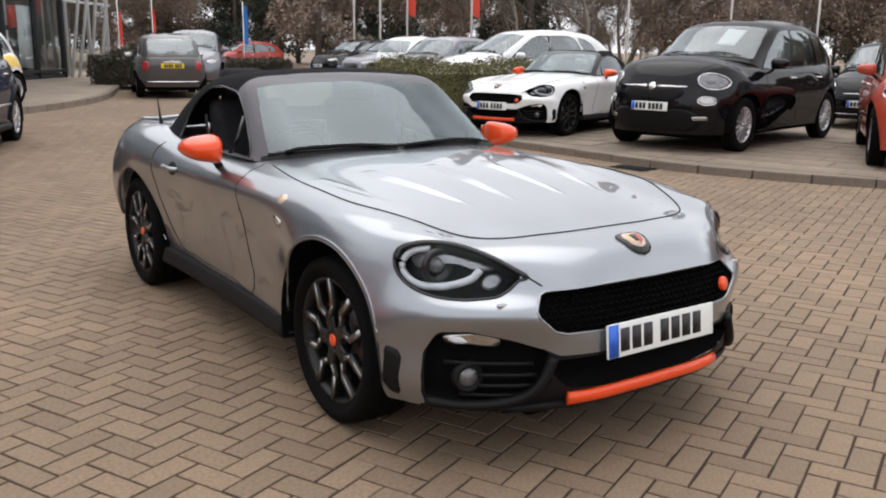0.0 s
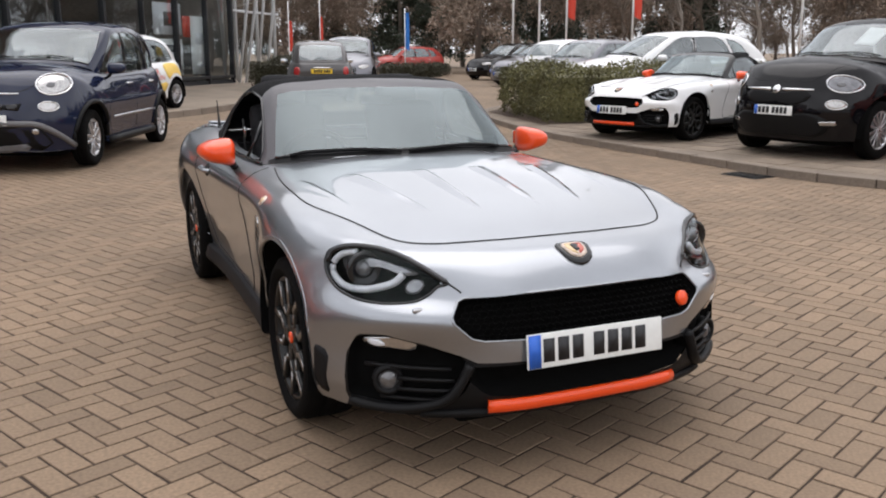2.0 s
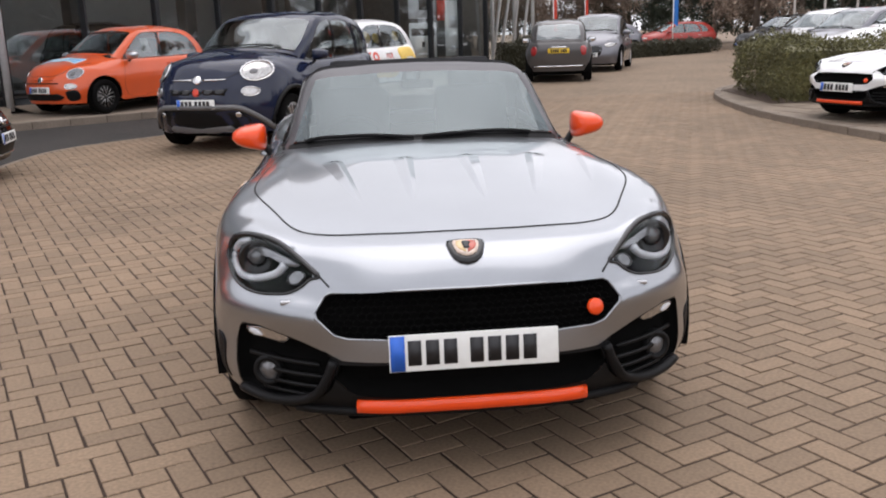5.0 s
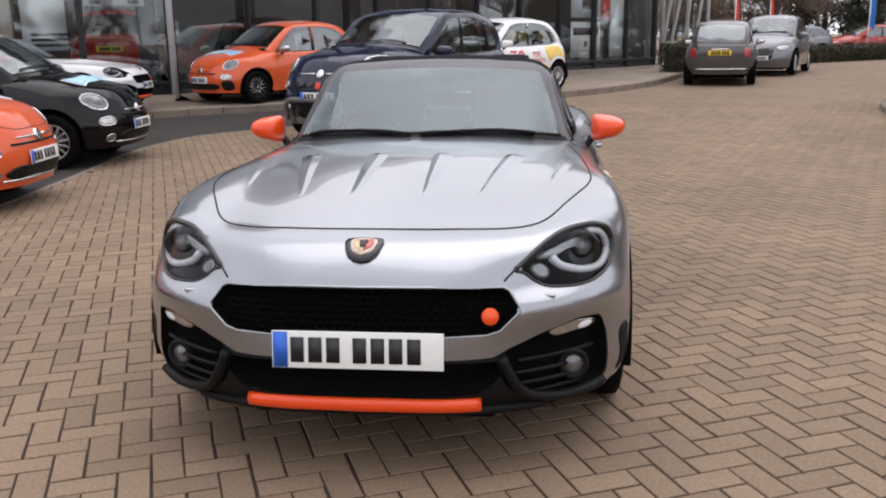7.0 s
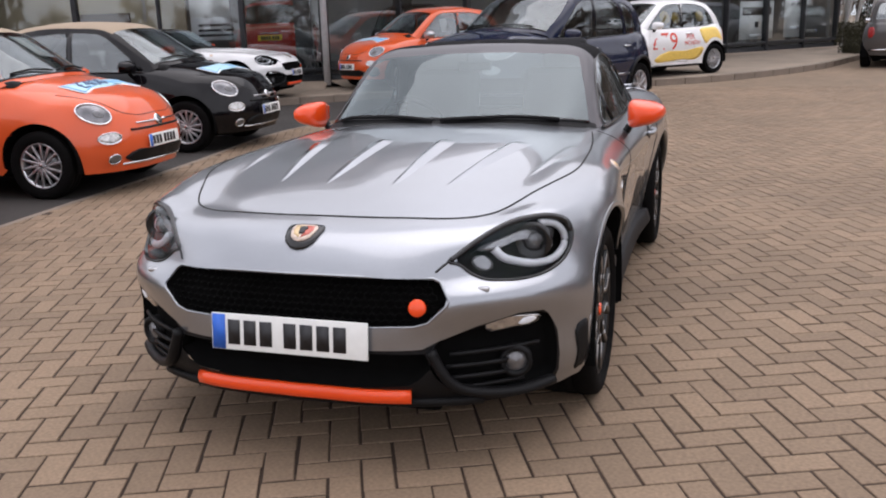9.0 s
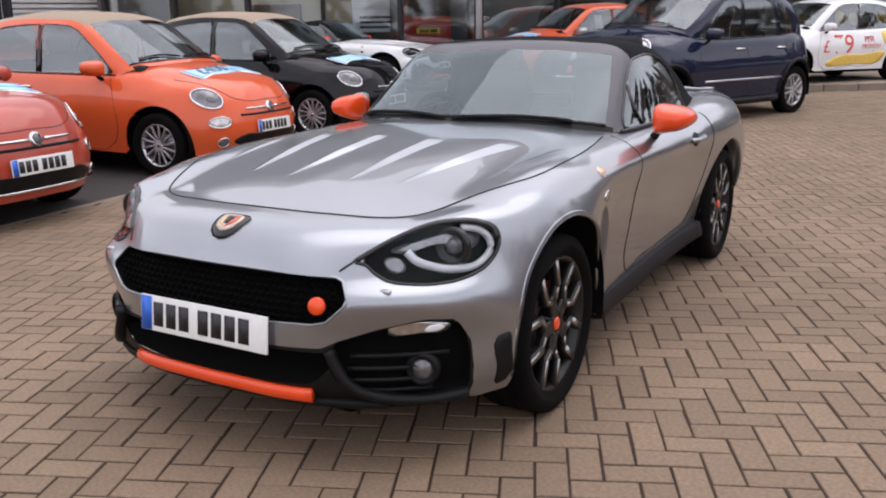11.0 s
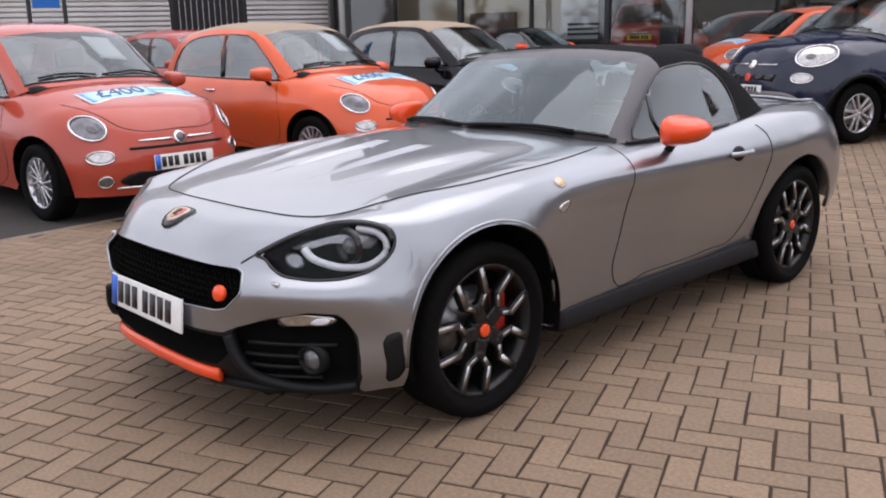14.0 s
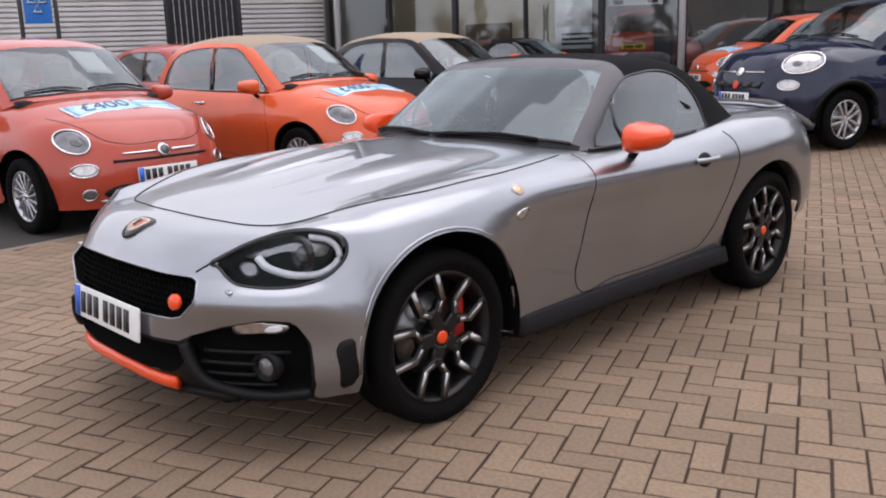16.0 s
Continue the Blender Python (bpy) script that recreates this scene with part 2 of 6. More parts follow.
def grid_mesh(G, keep=None, mirror=True):
    """Mesh of a half grid and its mirror image; keep(i, j) picks the cells."""
    bm = bmesh.new()
    flip = -1 if G[G.shape[0] // 2, -1][0] < 0 else 1
    for sx in ((1, -1) if mirror else (1,)):
        V = {}
        def vert(i, j):
            if (i, j) not in V:
                p = G[i, j]
                V[i, j] = bm.verts.new((sx * p[0], p[1], p[2]))
            return V[i, j]
        for i in range(G.shape[0] - 1):
            for j in range(G.shape[1] - 1):
                if keep is None or keep(i, j):
                    q = [vert(i, j), vert(i, j + 1), vert(i + 1, j + 1), vert(i + 1, j)]
                    bm.faces.new(q if sx * flip > 0 else q[::-1])
    bmesh.ops.remove_doubles(bm, verts=bm.verts, dist=1e-4)
    return bm


def inside(p, poly):
    x, y = p
    A = np.asarray(poly)
    B = np.roll(A, -1, 0)
    up = (A[:, 1] > y) != (B[:, 1] > y)
    if not up.any():
        return False
    A, B = A[up], B[up]
    return bool(np.count_nonzero(x < (B[:, 0] - A[:, 0]) * (y - A[:, 1]) / (B[:, 1] - A[:, 1]) + A[:, 0]) % 2)


def nearest(p, poly):
    p = np.asarray(p)
    A, B = np.asarray(poly), np.roll(poly, -1, 0)
    d = B - A
    t = np.clip(((p - A) * d).sum(1) / np.maximum((d * d).sum(1), 1e-12), 0, 1)
    q = A + d * t[:, None]
    return q[np.argmin(((q - p) ** 2).sum(1))]


# ways of looking at a surface: front (x, z), side (y, z) from +x or -x, top (x, y)
VIEWS = {
    "front": (lambda c: (c[0], c[2]), lambda a, b: (Vector((a, -6, b)), Vector((0, 1, 0)))),
    "rear": (lambda c: (c[0], c[2]), lambda a, b: (Vector((a, 6, b)), Vector((0, -1, 0)))),
    "left": (lambda c: (c[1], c[2]), lambda a, b: (Vector((6, a, b)), Vector((-1, 0, 0)))),
    "right": (lambda c: (c[1], c[2]), lambda a, b: (Vector((-6, a, b)), Vector((1, 0, 0)))),
    "top": (lambda c: (c[0], c[1]), lambda a, b: (Vector((a, b, 6)), Vector((0, 0, -1)))),
}


def on_skin(bvh, view, a, b):
    o, d = VIEWS[view][1](a, b)
    p, n, _, _ = bvh.ray_cast(o, d)
    if p is None:
        p, n, _, _ = bvh.find_nearest(o + d * 4.5)
    if n.dot(d) > 0:
        n = -n
    return p, n


def cut(bm, bvh, view, poly, near, keep=False):
    """Opens the skin along an outline; near(co) says on which part of it. keep: leaves only the piece within it."""
    flat = VIEWS[view][0]
    poly = np.asarray(poly, float)
    lo, hi = poly.min(0), poly.max(0)
    ins = set()
    for v in bm.verts:
        q = flat(v.co)
        within = lo[0] < q[0] < hi[0] and lo[1] < q[1] < hi[1] and near(v.co) and inside(q, poly)
        if within != keep:
            ins.add(v)
    gone = [f for f in bm.faces if all(v in ins for v in f.verts)]
    bmesh.ops.delete(bm, geom=gone, context="FACES")
    for v in ins:
        if v.is_valid and v.link_faces and near(v.co):
            a, b = nearest(flat(v.co), poly)
            p, n = on_skin(bvh, view, a, b)
            v.co = p
    bmesh.ops.delete(bm, geom=[v for v in bm.verts if not v.link_faces], context="VERTS")


def patch(bvh, view, poly, off=0.003, depth=0.006, rings=5, push=None):
    """A sheet over the skin within an outline, off metres above it, with a rim depth deep. push: flat sheet moved along the view."""
    poly = np.asarray(poly, float)
    c = poly.mean(0)
    bm = bmesh.new()
    rows = []
    n = len(poly)
    for k in range(rings + 1):
        f = k / rings
        row = []
        for q in poly if k else [c]:
            a, b = c + (q - c) * f
            p, nn = on_skin(bvh, view, a, b)
            row.append(bm.verts.new(p + nn * off))
        rows.append(row)
    for i in range(n):
        j = (i + 1) % n
        bm.faces.new((rows[0][0], rows[1][i], rows[1][j]))
        for A, B in zip(rows[1:], rows[2:]):
            bm.faces.new((A[i], B[i], B[j], A[j]))
    rim = []
    for q, v in zip(poly, rows[-1]):
        p, nn = on_skin(bvh, view, *q)
        rim.append(bm.verts.new(v.co - nn * depth))
    for i in range(n):
        j = (i + 1) % n
        bm.faces.new((rows[-1][i], rim[i], rim[j], rows[-1][j]))
    bmesh.ops.recalc_face_normals(bm, faces=bm.faces)
    return bm


def tube(points, r, n=6, closed=False, flat=1.0):
    """A round bar along points."""
    bm = bmesh.new()
    P = [Vector(p) for p in points]
    k = len(P)
    rings = []
    for i, p in enumerate(P):
        a = P[(i - 1) % k] if closed or i else p
        b = P[(i + 1) % k] if closed or i < k - 1 else p
        d = (b - a).normalized()
        up = Vector((0, 0, 1)) if abs(d.z) < 0.95 else Vector((1, 0, 0))
        s_ = d.cross(up).normalized()
        u = s_.cross(d)
        rr = r(i / max(k - 1, 1)) if callable(r) else r
        rings.append([bm.verts.new(p + s_ * (math.cos(2 * math.pi * j / n) * rr) + u * (math.sin(2 * math.pi * j / n) * rr * flat)) for j in range(n)])
    pairs = list(zip(rings, rings[1:])) + ([(rings[-1], rings[0])] if closed else [])
    for A, B in pairs:
        for j in range(n):
            bm.faces.new((A[j], A[(j + 1) % n], B[(j + 1) % n], B[j]))
    if not closed:
        bm.faces.new(rings[0])
        bm.faces.new(rings[-1][::-1])
    bmesh.ops.recalc_face_normals(bm, faces=bm.faces)
    return bm


def seam(bvh, view, line, r=0.0025, closed=False, off=0.0):
    """A fine groove line lying in the skin."""
    return tube([on_skin(bvh, view, a, b)[0] + on_skin(bvh, view, a, b)[1] * off for a, b in line], r, 5, closed)


def round_outline(pts, n=6):
    return curve_points(pts, n, closed=True)


def ellipse(cx, cy, rx, ry, n=28, turn=0.0):
    w = np.linspace(0, 2 * np.pi, n, endpoint=False)
    c, s_ = math.cos(turn), math.sin(turn)
    x, y = rx * np.cos(w), ry * np.sin(w)
    return np.stack([cx + x * c - y * s_, cy + x * s_ + y * c], 1)


def mirror_outline(poly):
    p = np.array(poly, float)[::-1].copy()
    p[:, 0] *= -1
    return p


def arch(yc, zc, r):
    """Wheel arch outline, open to below."""
    w = np.linspace(0, np.pi, 33)
    return [(yc + r * math.cos(a), zc + r * math.sin(a)) for a in w] + [(yc - r, -0.3), (yc + r, -0.3)]


def text_mesh(body, size, depth=0.001):
    """Lettering as a flat mesh in the xy plane, centred."""
    c = bpy.data.curves.new("lettering", "FONT")
    c.body, c.size, c.extrude = body, size, depth
    c.align_x, c.align_y = "CENTER", "CENTER"
    ob = bpy.data.objects.new("lettering", c)
    scene.collection.objects.link(ob)
    dg = bpy.context.evaluated_depsgraph_get()
    me = bpy.data.meshes.new_from_object(ob.evaluated_get(dg))
    bm = bmesh.new()
    bm.from_mesh(me)
    bpy.data.objects.remove(ob)
    return bm

# ---------------------------------------------------------------- wheels
def wheel(car, x, y, r, w, style, rim_r=None):
    """One road wheel: rim > tyre, spokes, hub cap, brake."""
    s = 1 if x > 0 else -1
    rr = rim_r or r * 0.70
    base = lathe([(-w * 0.45, rr * 0.97), (-w * 0.3, rr * 0.9), (w * 0.22, rr * 0.88), (w * 0.40, rr * 0.95), (w * 0.43, rr * 1.0), (w * 0.36, rr * 1.02)], 40)
    rim = part("wheel", base, "rim_black" if style in ("sport", "black", "dark") else "rim_silver", car)
    rim.matrix_local = Matrix.Translation((x, y, r)) @ (Matrix.Identity(4) if s > 0 else Matrix.Rotation(math.pi, 4, "Z"))
    h = w / 2
    prof = [(-h * 0.86, rr * 0.98), (-h, rr * 1.12), (-h * 0.98, r * 0.93), (-h * 0.86, r * 0.985), (-h * 0.6, r), (-h * 0.3, r), (-h * 0.27, r * 0.985),
            (-h * 0.2, r * 0.985), (-h * 0.17, r), (h * 0.17, r), (h * 0.2, r * 0.985), (h * 0.27, r * 0.985), (h * 0.3, r), (h * 0.6, r),
            (h * 0.86, r * 0.985), (h * 0.98, r * 0.93), (h * 1.03, r * 0.86), (h, rr * 1.12), (h * 0.9, rr * 1.03), (h * 0.8, rr * 1.0)]
    part("tyre", lathe(prof, 48), "tyre", rim)
    bm = lathe([(-w * 0.1, 0.0001), (-w * 0.1, rr * 0.62), (-w * 0.02, rr * 0.62), (-w * 0.02, 0.0001)], 32)
    part("brake_disc", bm, "disc", rim)
    if style == "sport":
        bm = box((0.07, 0.06, 0.16), (-0.01, rr * 0.6 * (1 if s < 0 else -1) * -1, 0.02), None, 0.015)
        part("caliper", bm, "brake", rim)
    bm = lathe([(-w * 0.1, rr * 0.92), (-w * 0.1, 0.0001)], 32)
    part("inner_barrel", bm, "well", rim)
    n = {"sport": 5, "black": 5, "multi": 14, "double": 5, "dark": 7}[style]
    base_mat = "rim_black" if style in ("sport", "black", "dark") else "rim_silver"
    for k in range(n):
        rot = Matrix.Rotation(2 * math.pi * k / n + 0.35, 4, "X")
        bm = bmesh.new()
        if style in ("sport", "black"):
            add_box(bm, (0.03, 0.055, rr * 0.34), (h * 0.66, 0, rr * 0.30), None, 0.008)
            for sg in (1, -1):
                add_box(bm, (0.03, 0.030, rr * 0.34), (h * 0.68, sg * rr * 0.115, rr * 0.45), Matrix.Rotation(-sg * 0.85, 4, "X"), 0.008)
                add_box(bm, (0.03, 0.032, rr * 0.50), (h * 0.70, sg * rr * 0.235, rr * 0.745), Matrix.Rotation(-sg * 0.08, 4, "X"), 0.008)
        elif style in ("double", "dark"):
            for sg in (1, -1):
                add_box(bm, (0.03, 0.03, rr * 0.86), (h * 0.68, sg * rr * 0.15, rr * 0.53), Matrix.Rotation(-sg * 0.12, 4, "X"), 0.006)
        else:
            add_box(bm, (0.022, 0.021, rr * 0.82), (h * 0.66, 0, rr * 0.55), Matrix.Rotation(0.1, 4, "X"), 0.005)
        bmesh.ops.transform(bm, matrix=rot, verts=bm.verts)
        part("spoke", bm, base_mat, rim)
        if style == "sport":
            for sg in (1, -1):
                bm = bmesh.new()
                add_box(bm, (0.003, 0.020, rr * 0.42), (h * 0.70 + 0.0155, sg * rr * 0.240, rr * 0.74), Matrix.Rotation(-sg * 0.08, 4, "X"))
                add_box(bm, (0.003, 0.014, rr * 0.20), (h * 0.68 + 0.0155, sg * rr * 0.150, rr * 0.475), Matrix.Rotation(-sg * 0.85, 4, "X"))
                bmesh.ops.transform(bm, matrix=rot, verts=bm.verts)
                part("spoke_face", bm, "rim_cut", rim, "bright machined spoke face")
        if style == "dark":
            for sg in (1, -1):
                bm = box((0.003, 0.010, rr * 0.70), (h * 0.68 + 0.0155, sg * rr * 0.15, rr * 0.56), Matrix.Rotation(-sg * 0.12, 4, "X"))
                bmesh.ops.transform(bm, matrix=rot, verts=bm.verts)
                part("spoke_face", bm, "rim_cut", rim, "bright machined spoke face")
    bm = lathe([(h * 0.3, rr * 0.24), (h * 0.72, rr * 0.22), (h * 0.78, rr * 0.16), (h * 0.78, 0.0001)], 24)
    part("hub", bm, base_mat, rim)
    bm = lathe([(h * 0.78, rr * 0.10), (h * 0.83, rr * 0.096), (h * 0.85, rr * 0.075), (h * 0.85, 0.0001)], 20)
    part("hub_cap", bm, {"sport": "trim_orange", "black": "gloss"}.get(style, "chrome"), rim)
    for k in range(5):
        bm = lathe([(h * 0.7, 0.0085), (h * 0.8, 0.0085), (h * 0.82, 0.0001)], 8)
        a = 2 * math.pi * k / 5
        bmesh.ops.translate(bm, vec=(0, math.cos(a) * rr * 0.185, math.sin(a) * rr * 0.185), verts=bm.verts)
        part("wheel_bolt", bm, base_mat if base_mat == "rim_black" else "chrome", rim)
    return rim


def plate(car, bvh, x, z, width, height, view="front", yellow=False, tilt=0.0, off=0.012, flag=True):
    """Number plate with plain bars for its characters."""
    p, n = on_skin(bvh, view, x, z)
    sg = -1 if view == "front" else 1
    y = min(on_skin(bvh, view, x + dx, z + dz)[0].y * -sg for dx in (-width / 2, 0, width / 2) for dz in (-height / 2, height / 2)) * -sg
    y += sg * off
    m = Matrix.Translation((x, y, z)) @ Matrix.Rotation(radians(tilt), 4, "X")
    ob = part("number_plate", box((width, 0.008, height), (0, 0, 0), None, 0.002), "plate_y" if yellow else "plate_w", car)
    ob.matrix_local = m
    if flag:
        part("flag_strip", box((width * 0.085, 0.002, height * 0.96), (sg * width * 0.45, sg * 0.005, 0)), "blue", ob, "blue strip")
    w = width * 0.085
    for k in range(7):
        xx = (-0.33 + 0.105 * k + (0.05 if k > 3 else 0)) * width * -sg * -1
        part("character_bar", box((w * 0.92, 0.002, height * 0.68), (xx * (1 if sg < 0 else -1), sg * 0.005, 0)), "ink", ob)
    return ob


def seat(car, x, y, z, mat, s=1.0):
    bm = bmesh.new()
    add_box(bm, (0.46 * s, 0.48, 0.16), (0, -0.1, 0.08), None, 0.05)
    add_box(bm, (0.44 * s, 0.14, 0.56), (0, 0.18, 0.38), Matrix.Rotation(-0.25, 4, "X"), 0.05)
    bmesh.ops.translate(bm, vec=(x, y, z), verts=bm.verts)
    ob = part("seat", bm, mat, car)
    part("headrest", box((0.26 * s, 0.1, 0.18), (x, y + 0.30, z + 0.72), Matrix.Rotation(-0.2, 4, "X"), 0.04), mat, ob)


def steering_wheel(car, x, y, z):
    w = np.linspace(0, 2 * np.pi, 24, endpoint=False)
    rot = Matrix.Rotation(radians(25), 4, "X")
    bm = tube([rot @ Vector((0.18 * math.cos(a), 0, 0.18 * math.sin(a))) for a in w], 0.015, 8, True)
    add_box(bm, (0.30, 0.02, 0.05), (0, 0, 0), rot, 0.005)
    bmesh.ops.translate(bm, vec=(x, y, z), verts=bm.verts)
    part("steering_wheel", bm, "plastic", car)


def wiper(car, bvh, x0, y0, x1, y1):
    pts = [on_skin(bvh, "top", x0 + (x1 - x0) * t, y0 + (y1 - y0) * t) for t in np.linspace(0, 1, 9)]
    part("wiper", tube([p + n * 0.014 for p, n in pts], 0.009, 6), "plastic", car)


def mirrors(car, x, y, z, mat, scale=1.0, wedge=False):
    for s in (1, -1):
        bm = bmesh.new()
        bmesh.ops.create_uvsphere(bm, u_segments=20, v_segments=12, radius=1.0)
        for v in bm.verts:
            c = v.co
            out = c.x * s
            if c.y > 0.3:
                c.y = 0.3 + (c.y - 0.3) * 0.12
            k = math.copysign(abs(c.z) ** 0.60, c.z)
            c.z = k * (1.02 - 0.20 * out) + (0.12 * out if k < 0 else 0.0)
            c.y -= 0.25 * (1 - out) * 0.5
            c.x = math.copysign(abs(c.x) ** 0.68, c.x)
            if wedge:
                c.z = c.z * (1.0 - .15 * out) + (.10 if k < 0 else -.06) * out
        bmesh.ops.scale(bm, vec=(0.086, 0.128, 0.056) if wedge else (0.115 * scale, 0.10 * scale, 0.072 * scale), verts=bm.verts)
        bmesh.ops.translate(bm, vec=(s * x, y, z), verts=bm.verts)
        ob = part("door_mirror", bm, mat, car)
        part("mirror_glass", box((0.10 if wedge else 0.17 * scale, 0.004, 0.07 if wedge else 0.10 * scale), (s * (x - 0.02 * wedge), y + (0.052 if wedge else 0.037 * scale), z + 0.003), None, 0.001), "chrome", ob)
        bm = tube([(s * (x - 0.07 * scale), y, z - 0.04), (s * (x - 0.10 * scale), y, z - 0.085), (s * (x - 0.14 * scale), y - 0.01, z - 0.115)], 0.028 * scale, 8, False, 0.7)
        part("mirror_stalk", bm, "plastic", ob)


# ---------------------------------------------------------------- the two-seat roadster
def roadster(m, body_mat, label, mirror_mat="trim_orange", lip_mat="trim_orange", detail=True, hood_mat="gunmetal"):
    car = thing("sports_car", label, "car", None)
    # feature lines from nose to tail, middle to sill
    centre = [(0, -1.9, .198), (0, -1.95, .28), (0, -1.965, .42), (0, -1.955, .53), (0, -1.935, .6), (0, -1.865, .692), (0, -1.66, .742), (0, -1.25, .806), (0, -.8, .86), (0, -.38, .888),
        (0, .1, .875), (0, .5, .87), (0, .8, .875), (0, 1.15, .9), (0, 1.45, .895), (0, 1.72, .885), (0, 1.99, .862), (0, 2.03, .68), (0, 1.98, .35)]
    bonnet_mid = [(.33, -1.875, .198), (.33, -1.93, .28), (.33, -1.943, .42), (.33, -1.932, .53), (.33, -1.908, .6), (.33, -1.83, .692), (.33, -1.62, .742), (.33, -1.22, .803), (.33, -.78, .855), (.33, -.35, .882),
        (.33, .1, .875), (.33, .5, .87), (.33, .8, .875), (.33, 1.15, .9), (.33, 1.45, .895), (.33, 1.72, .885), (.3, 1.97, .862), (.3, 2.01, .68), (.3, 1.97, .35)]
    bonnet_edge = [(.52, -1.81, .2), (.525, -1.86, .285), (.53, -1.85, .42), (.53, -1.866, .545), (.53, -1.795, .598), (.53, -1.735, .692), (.52, -1.54, .742), (.54, -1.17, .797), (.54, -.74, .836), (.54, -.3, .86),
        (.54, .1, .862), (.54, .5, .86), (.54, .8, .865), (.54, 1.15, .9), (.54, 1.45, .895), (.5, 1.72, .885), (.47, 1.93, .862), (.48, 1.97, .68), (.45, 1.94, .35)]
    wing_top = [(.66, -1.72, .205), (.68, -1.74, .29), (.69, -1.725, .42), (.69, -1.742, .535), (.69, -1.665, .595), (.695, -1.6, .725), (.69, -1.42, .768), (.7, -1.08, .81), (.69, -.68, .828), (.66, -.27, .842),
        (.67, .1, .846), (.69, .5, .856), (.7, .8, .876), (.7, 1.15, .9), (.68, 1.45, .902), (.64, 1.7, .89), (.59, 1.86, .868), (.6, 1.92, .66), (.56, 1.9, .35)]
    shoulder = [(.74, -1.63, .21), (.765, -1.635, .28), (.78, -1.615, .4), (.795, -1.595, .515), (.79, -1.535, .585), (.79, -1.46, .685), (.8, -1.3, .748), (.81, -1, .775), (.785, -.66, .785), (.765, -.27, .8),
        (.765, .1, .806), (.775, .5, .812), (.79, .8, .838), (.8, 1.15, .858), (.785, 1.45, .858), (.74, 1.66, .83), (.69, 1.8, .8), (.68, 1.86, .62), (.64, 1.86, .35)]
    crease_over = [(.758, -1.601, .211), (.786, -1.602, .278), (.804, -1.578, .391), (.819, -1.548, .486), (.82, -1.491, .55), (.825, -1.399, .645), (.834, -1.244, .715), (.838, -.987, .735), (.819, -.659, .749), (.813, -.28, .752),
        (.818, .1, .752), (.823, .5, .752), (.838, .8, .752), (.849, 1.15, .781), (.829, 1.435, .796), (.78, 1.641, .781), (.73, 1.772, .75), (.708, 1.833, .594), (.666, 1.844, .351)]
    crease_under = [(.764, -1.59, .212), (.794, -1.589, .277), (.813, -1.564, .387), (.827, -1.53, .472), (.83, -1.475, .532), (.837, -1.376, .627), (.844, -1.222, .699), (.847, -.985, .716), (.823, -.66, .734), (.816, -.28, .739),
        (.821, .1, .739), (.826, .5, .739), (.841, .8, .739), (.855, 1.15, .764), (.838, 1.43, .775), (.793, 1.635, .759), (.743, 1.763, .729), (.718, 1.823, .583), (.675, 1.837, .351)]
    flank = [(.78, -1.56, .213), (.81, -1.555, .27), (.83, -1.53, .37), (.842, -1.49, .43), (.85, -1.44, .48), (.86, -1.33, .57), (.865, -1.18, .65), (.865, -.98, .665), (.821, -.66, .644), (.802, -.28, .62),
        (.807, .1, .62), (.812, .5, .62), (.827, .8, .62), (.859, 1.15, .675), (.853, 1.42, .7), (.82, 1.62, .7), (.77, 1.74, .67), (.74, 1.8, .55), (.7, 1.82, .35)]
    low_flank = [(.795, -1.53, .213), (.82, -1.515, .25), (.838, -1.48, .3), (.847, -1.44, .322), (.856, -1.4, .34), (.865, -1.3, .38), (.865, -1.2, .42), (.86, -1, .42), (.805, -.66, .42), (.784, -.28, .42),
        (.782, .1, .42), (.782, .5, .42), (.797, .8, .44), (.852, 1.15, .45), (.852, 1.42, .45), (.83, 1.6, .45), (.79, 1.7, .45), (.77, 1.76, .42), (.73, 1.8, .345)]
    sill_line = [(.8, -1.5, .213), (.815, -1.47, .215), (.83, -1.44, .215), (.835, -1.41, .208), (.84, -1.38, .2), (.845, -1.3, .2), (.845, -1.2, .2), (.84, -1, .2), (.798, -.66, .233), (.769, -.28, .25),
        (.759, .1, .255), (.754, .5, .255), (.764, .8, .255), (.799, 1.15, .235), (.802, 1.42, .226), (.79, 1.6, .33), (.77, 1.68, .335), (.75, 1.74, .34), (.73, 1.78, .34)]
    L = [centre, bonnet_mid, bonnet_edge, wing_top, shoulder, crease_over, crease_under, flank, low_flank, sill_line]
    G = loft(L, 9, 8)
    skin = grid_mesh(G)
    bmesh.ops.recalc_face_normals(skin, faces=skin.faces)
    skin.normal_update()
    bvh = BVHTree.FromBMesh(skin)
    bm = skin
    # openings
    arches = [(-1.155, .318, .365), (1.155, .318, .36)]
    for yc, zc, r in arches:
        for view, sg in (("left", 1), ("right", -1)):
            cut(bm, bvh, view, arch(yc, zc, r), lambda c, sg=sg: c.x * sg > .5)
    cockpit = round_outline([(0, -.36), (.40, -.30), (.60, -.17), (.645, .2), (.64, .6), (.56, .88), (.3, 1.0), (0, 1.02), (-.3, 1.0), (-.56, .88), (-.64, .6), (-.645, .2), (-.60, -.17), (-.40, -.30)], 4)
    cut(bm, bvh, "top", cockpit, lambda c: c.z > .7)
    half = [(0, .612), (.22, .612), (.425, .600), (.445, .59), (.478, .545), (.475, .53), (.42, .478), (.38, .468), (.2, .463), (0, .462)]
    grille = np.array(half + [(-x, z) for x, z in half[-2:0:-1]])
    half = [(0, .388), (.30, .388), (.42, .384), (.445, .36), (.37, .285), (.2, .272), (0, .27)]
    lower = np.array(half + [(-x, z) for x, z in half[-2:0:-1]])
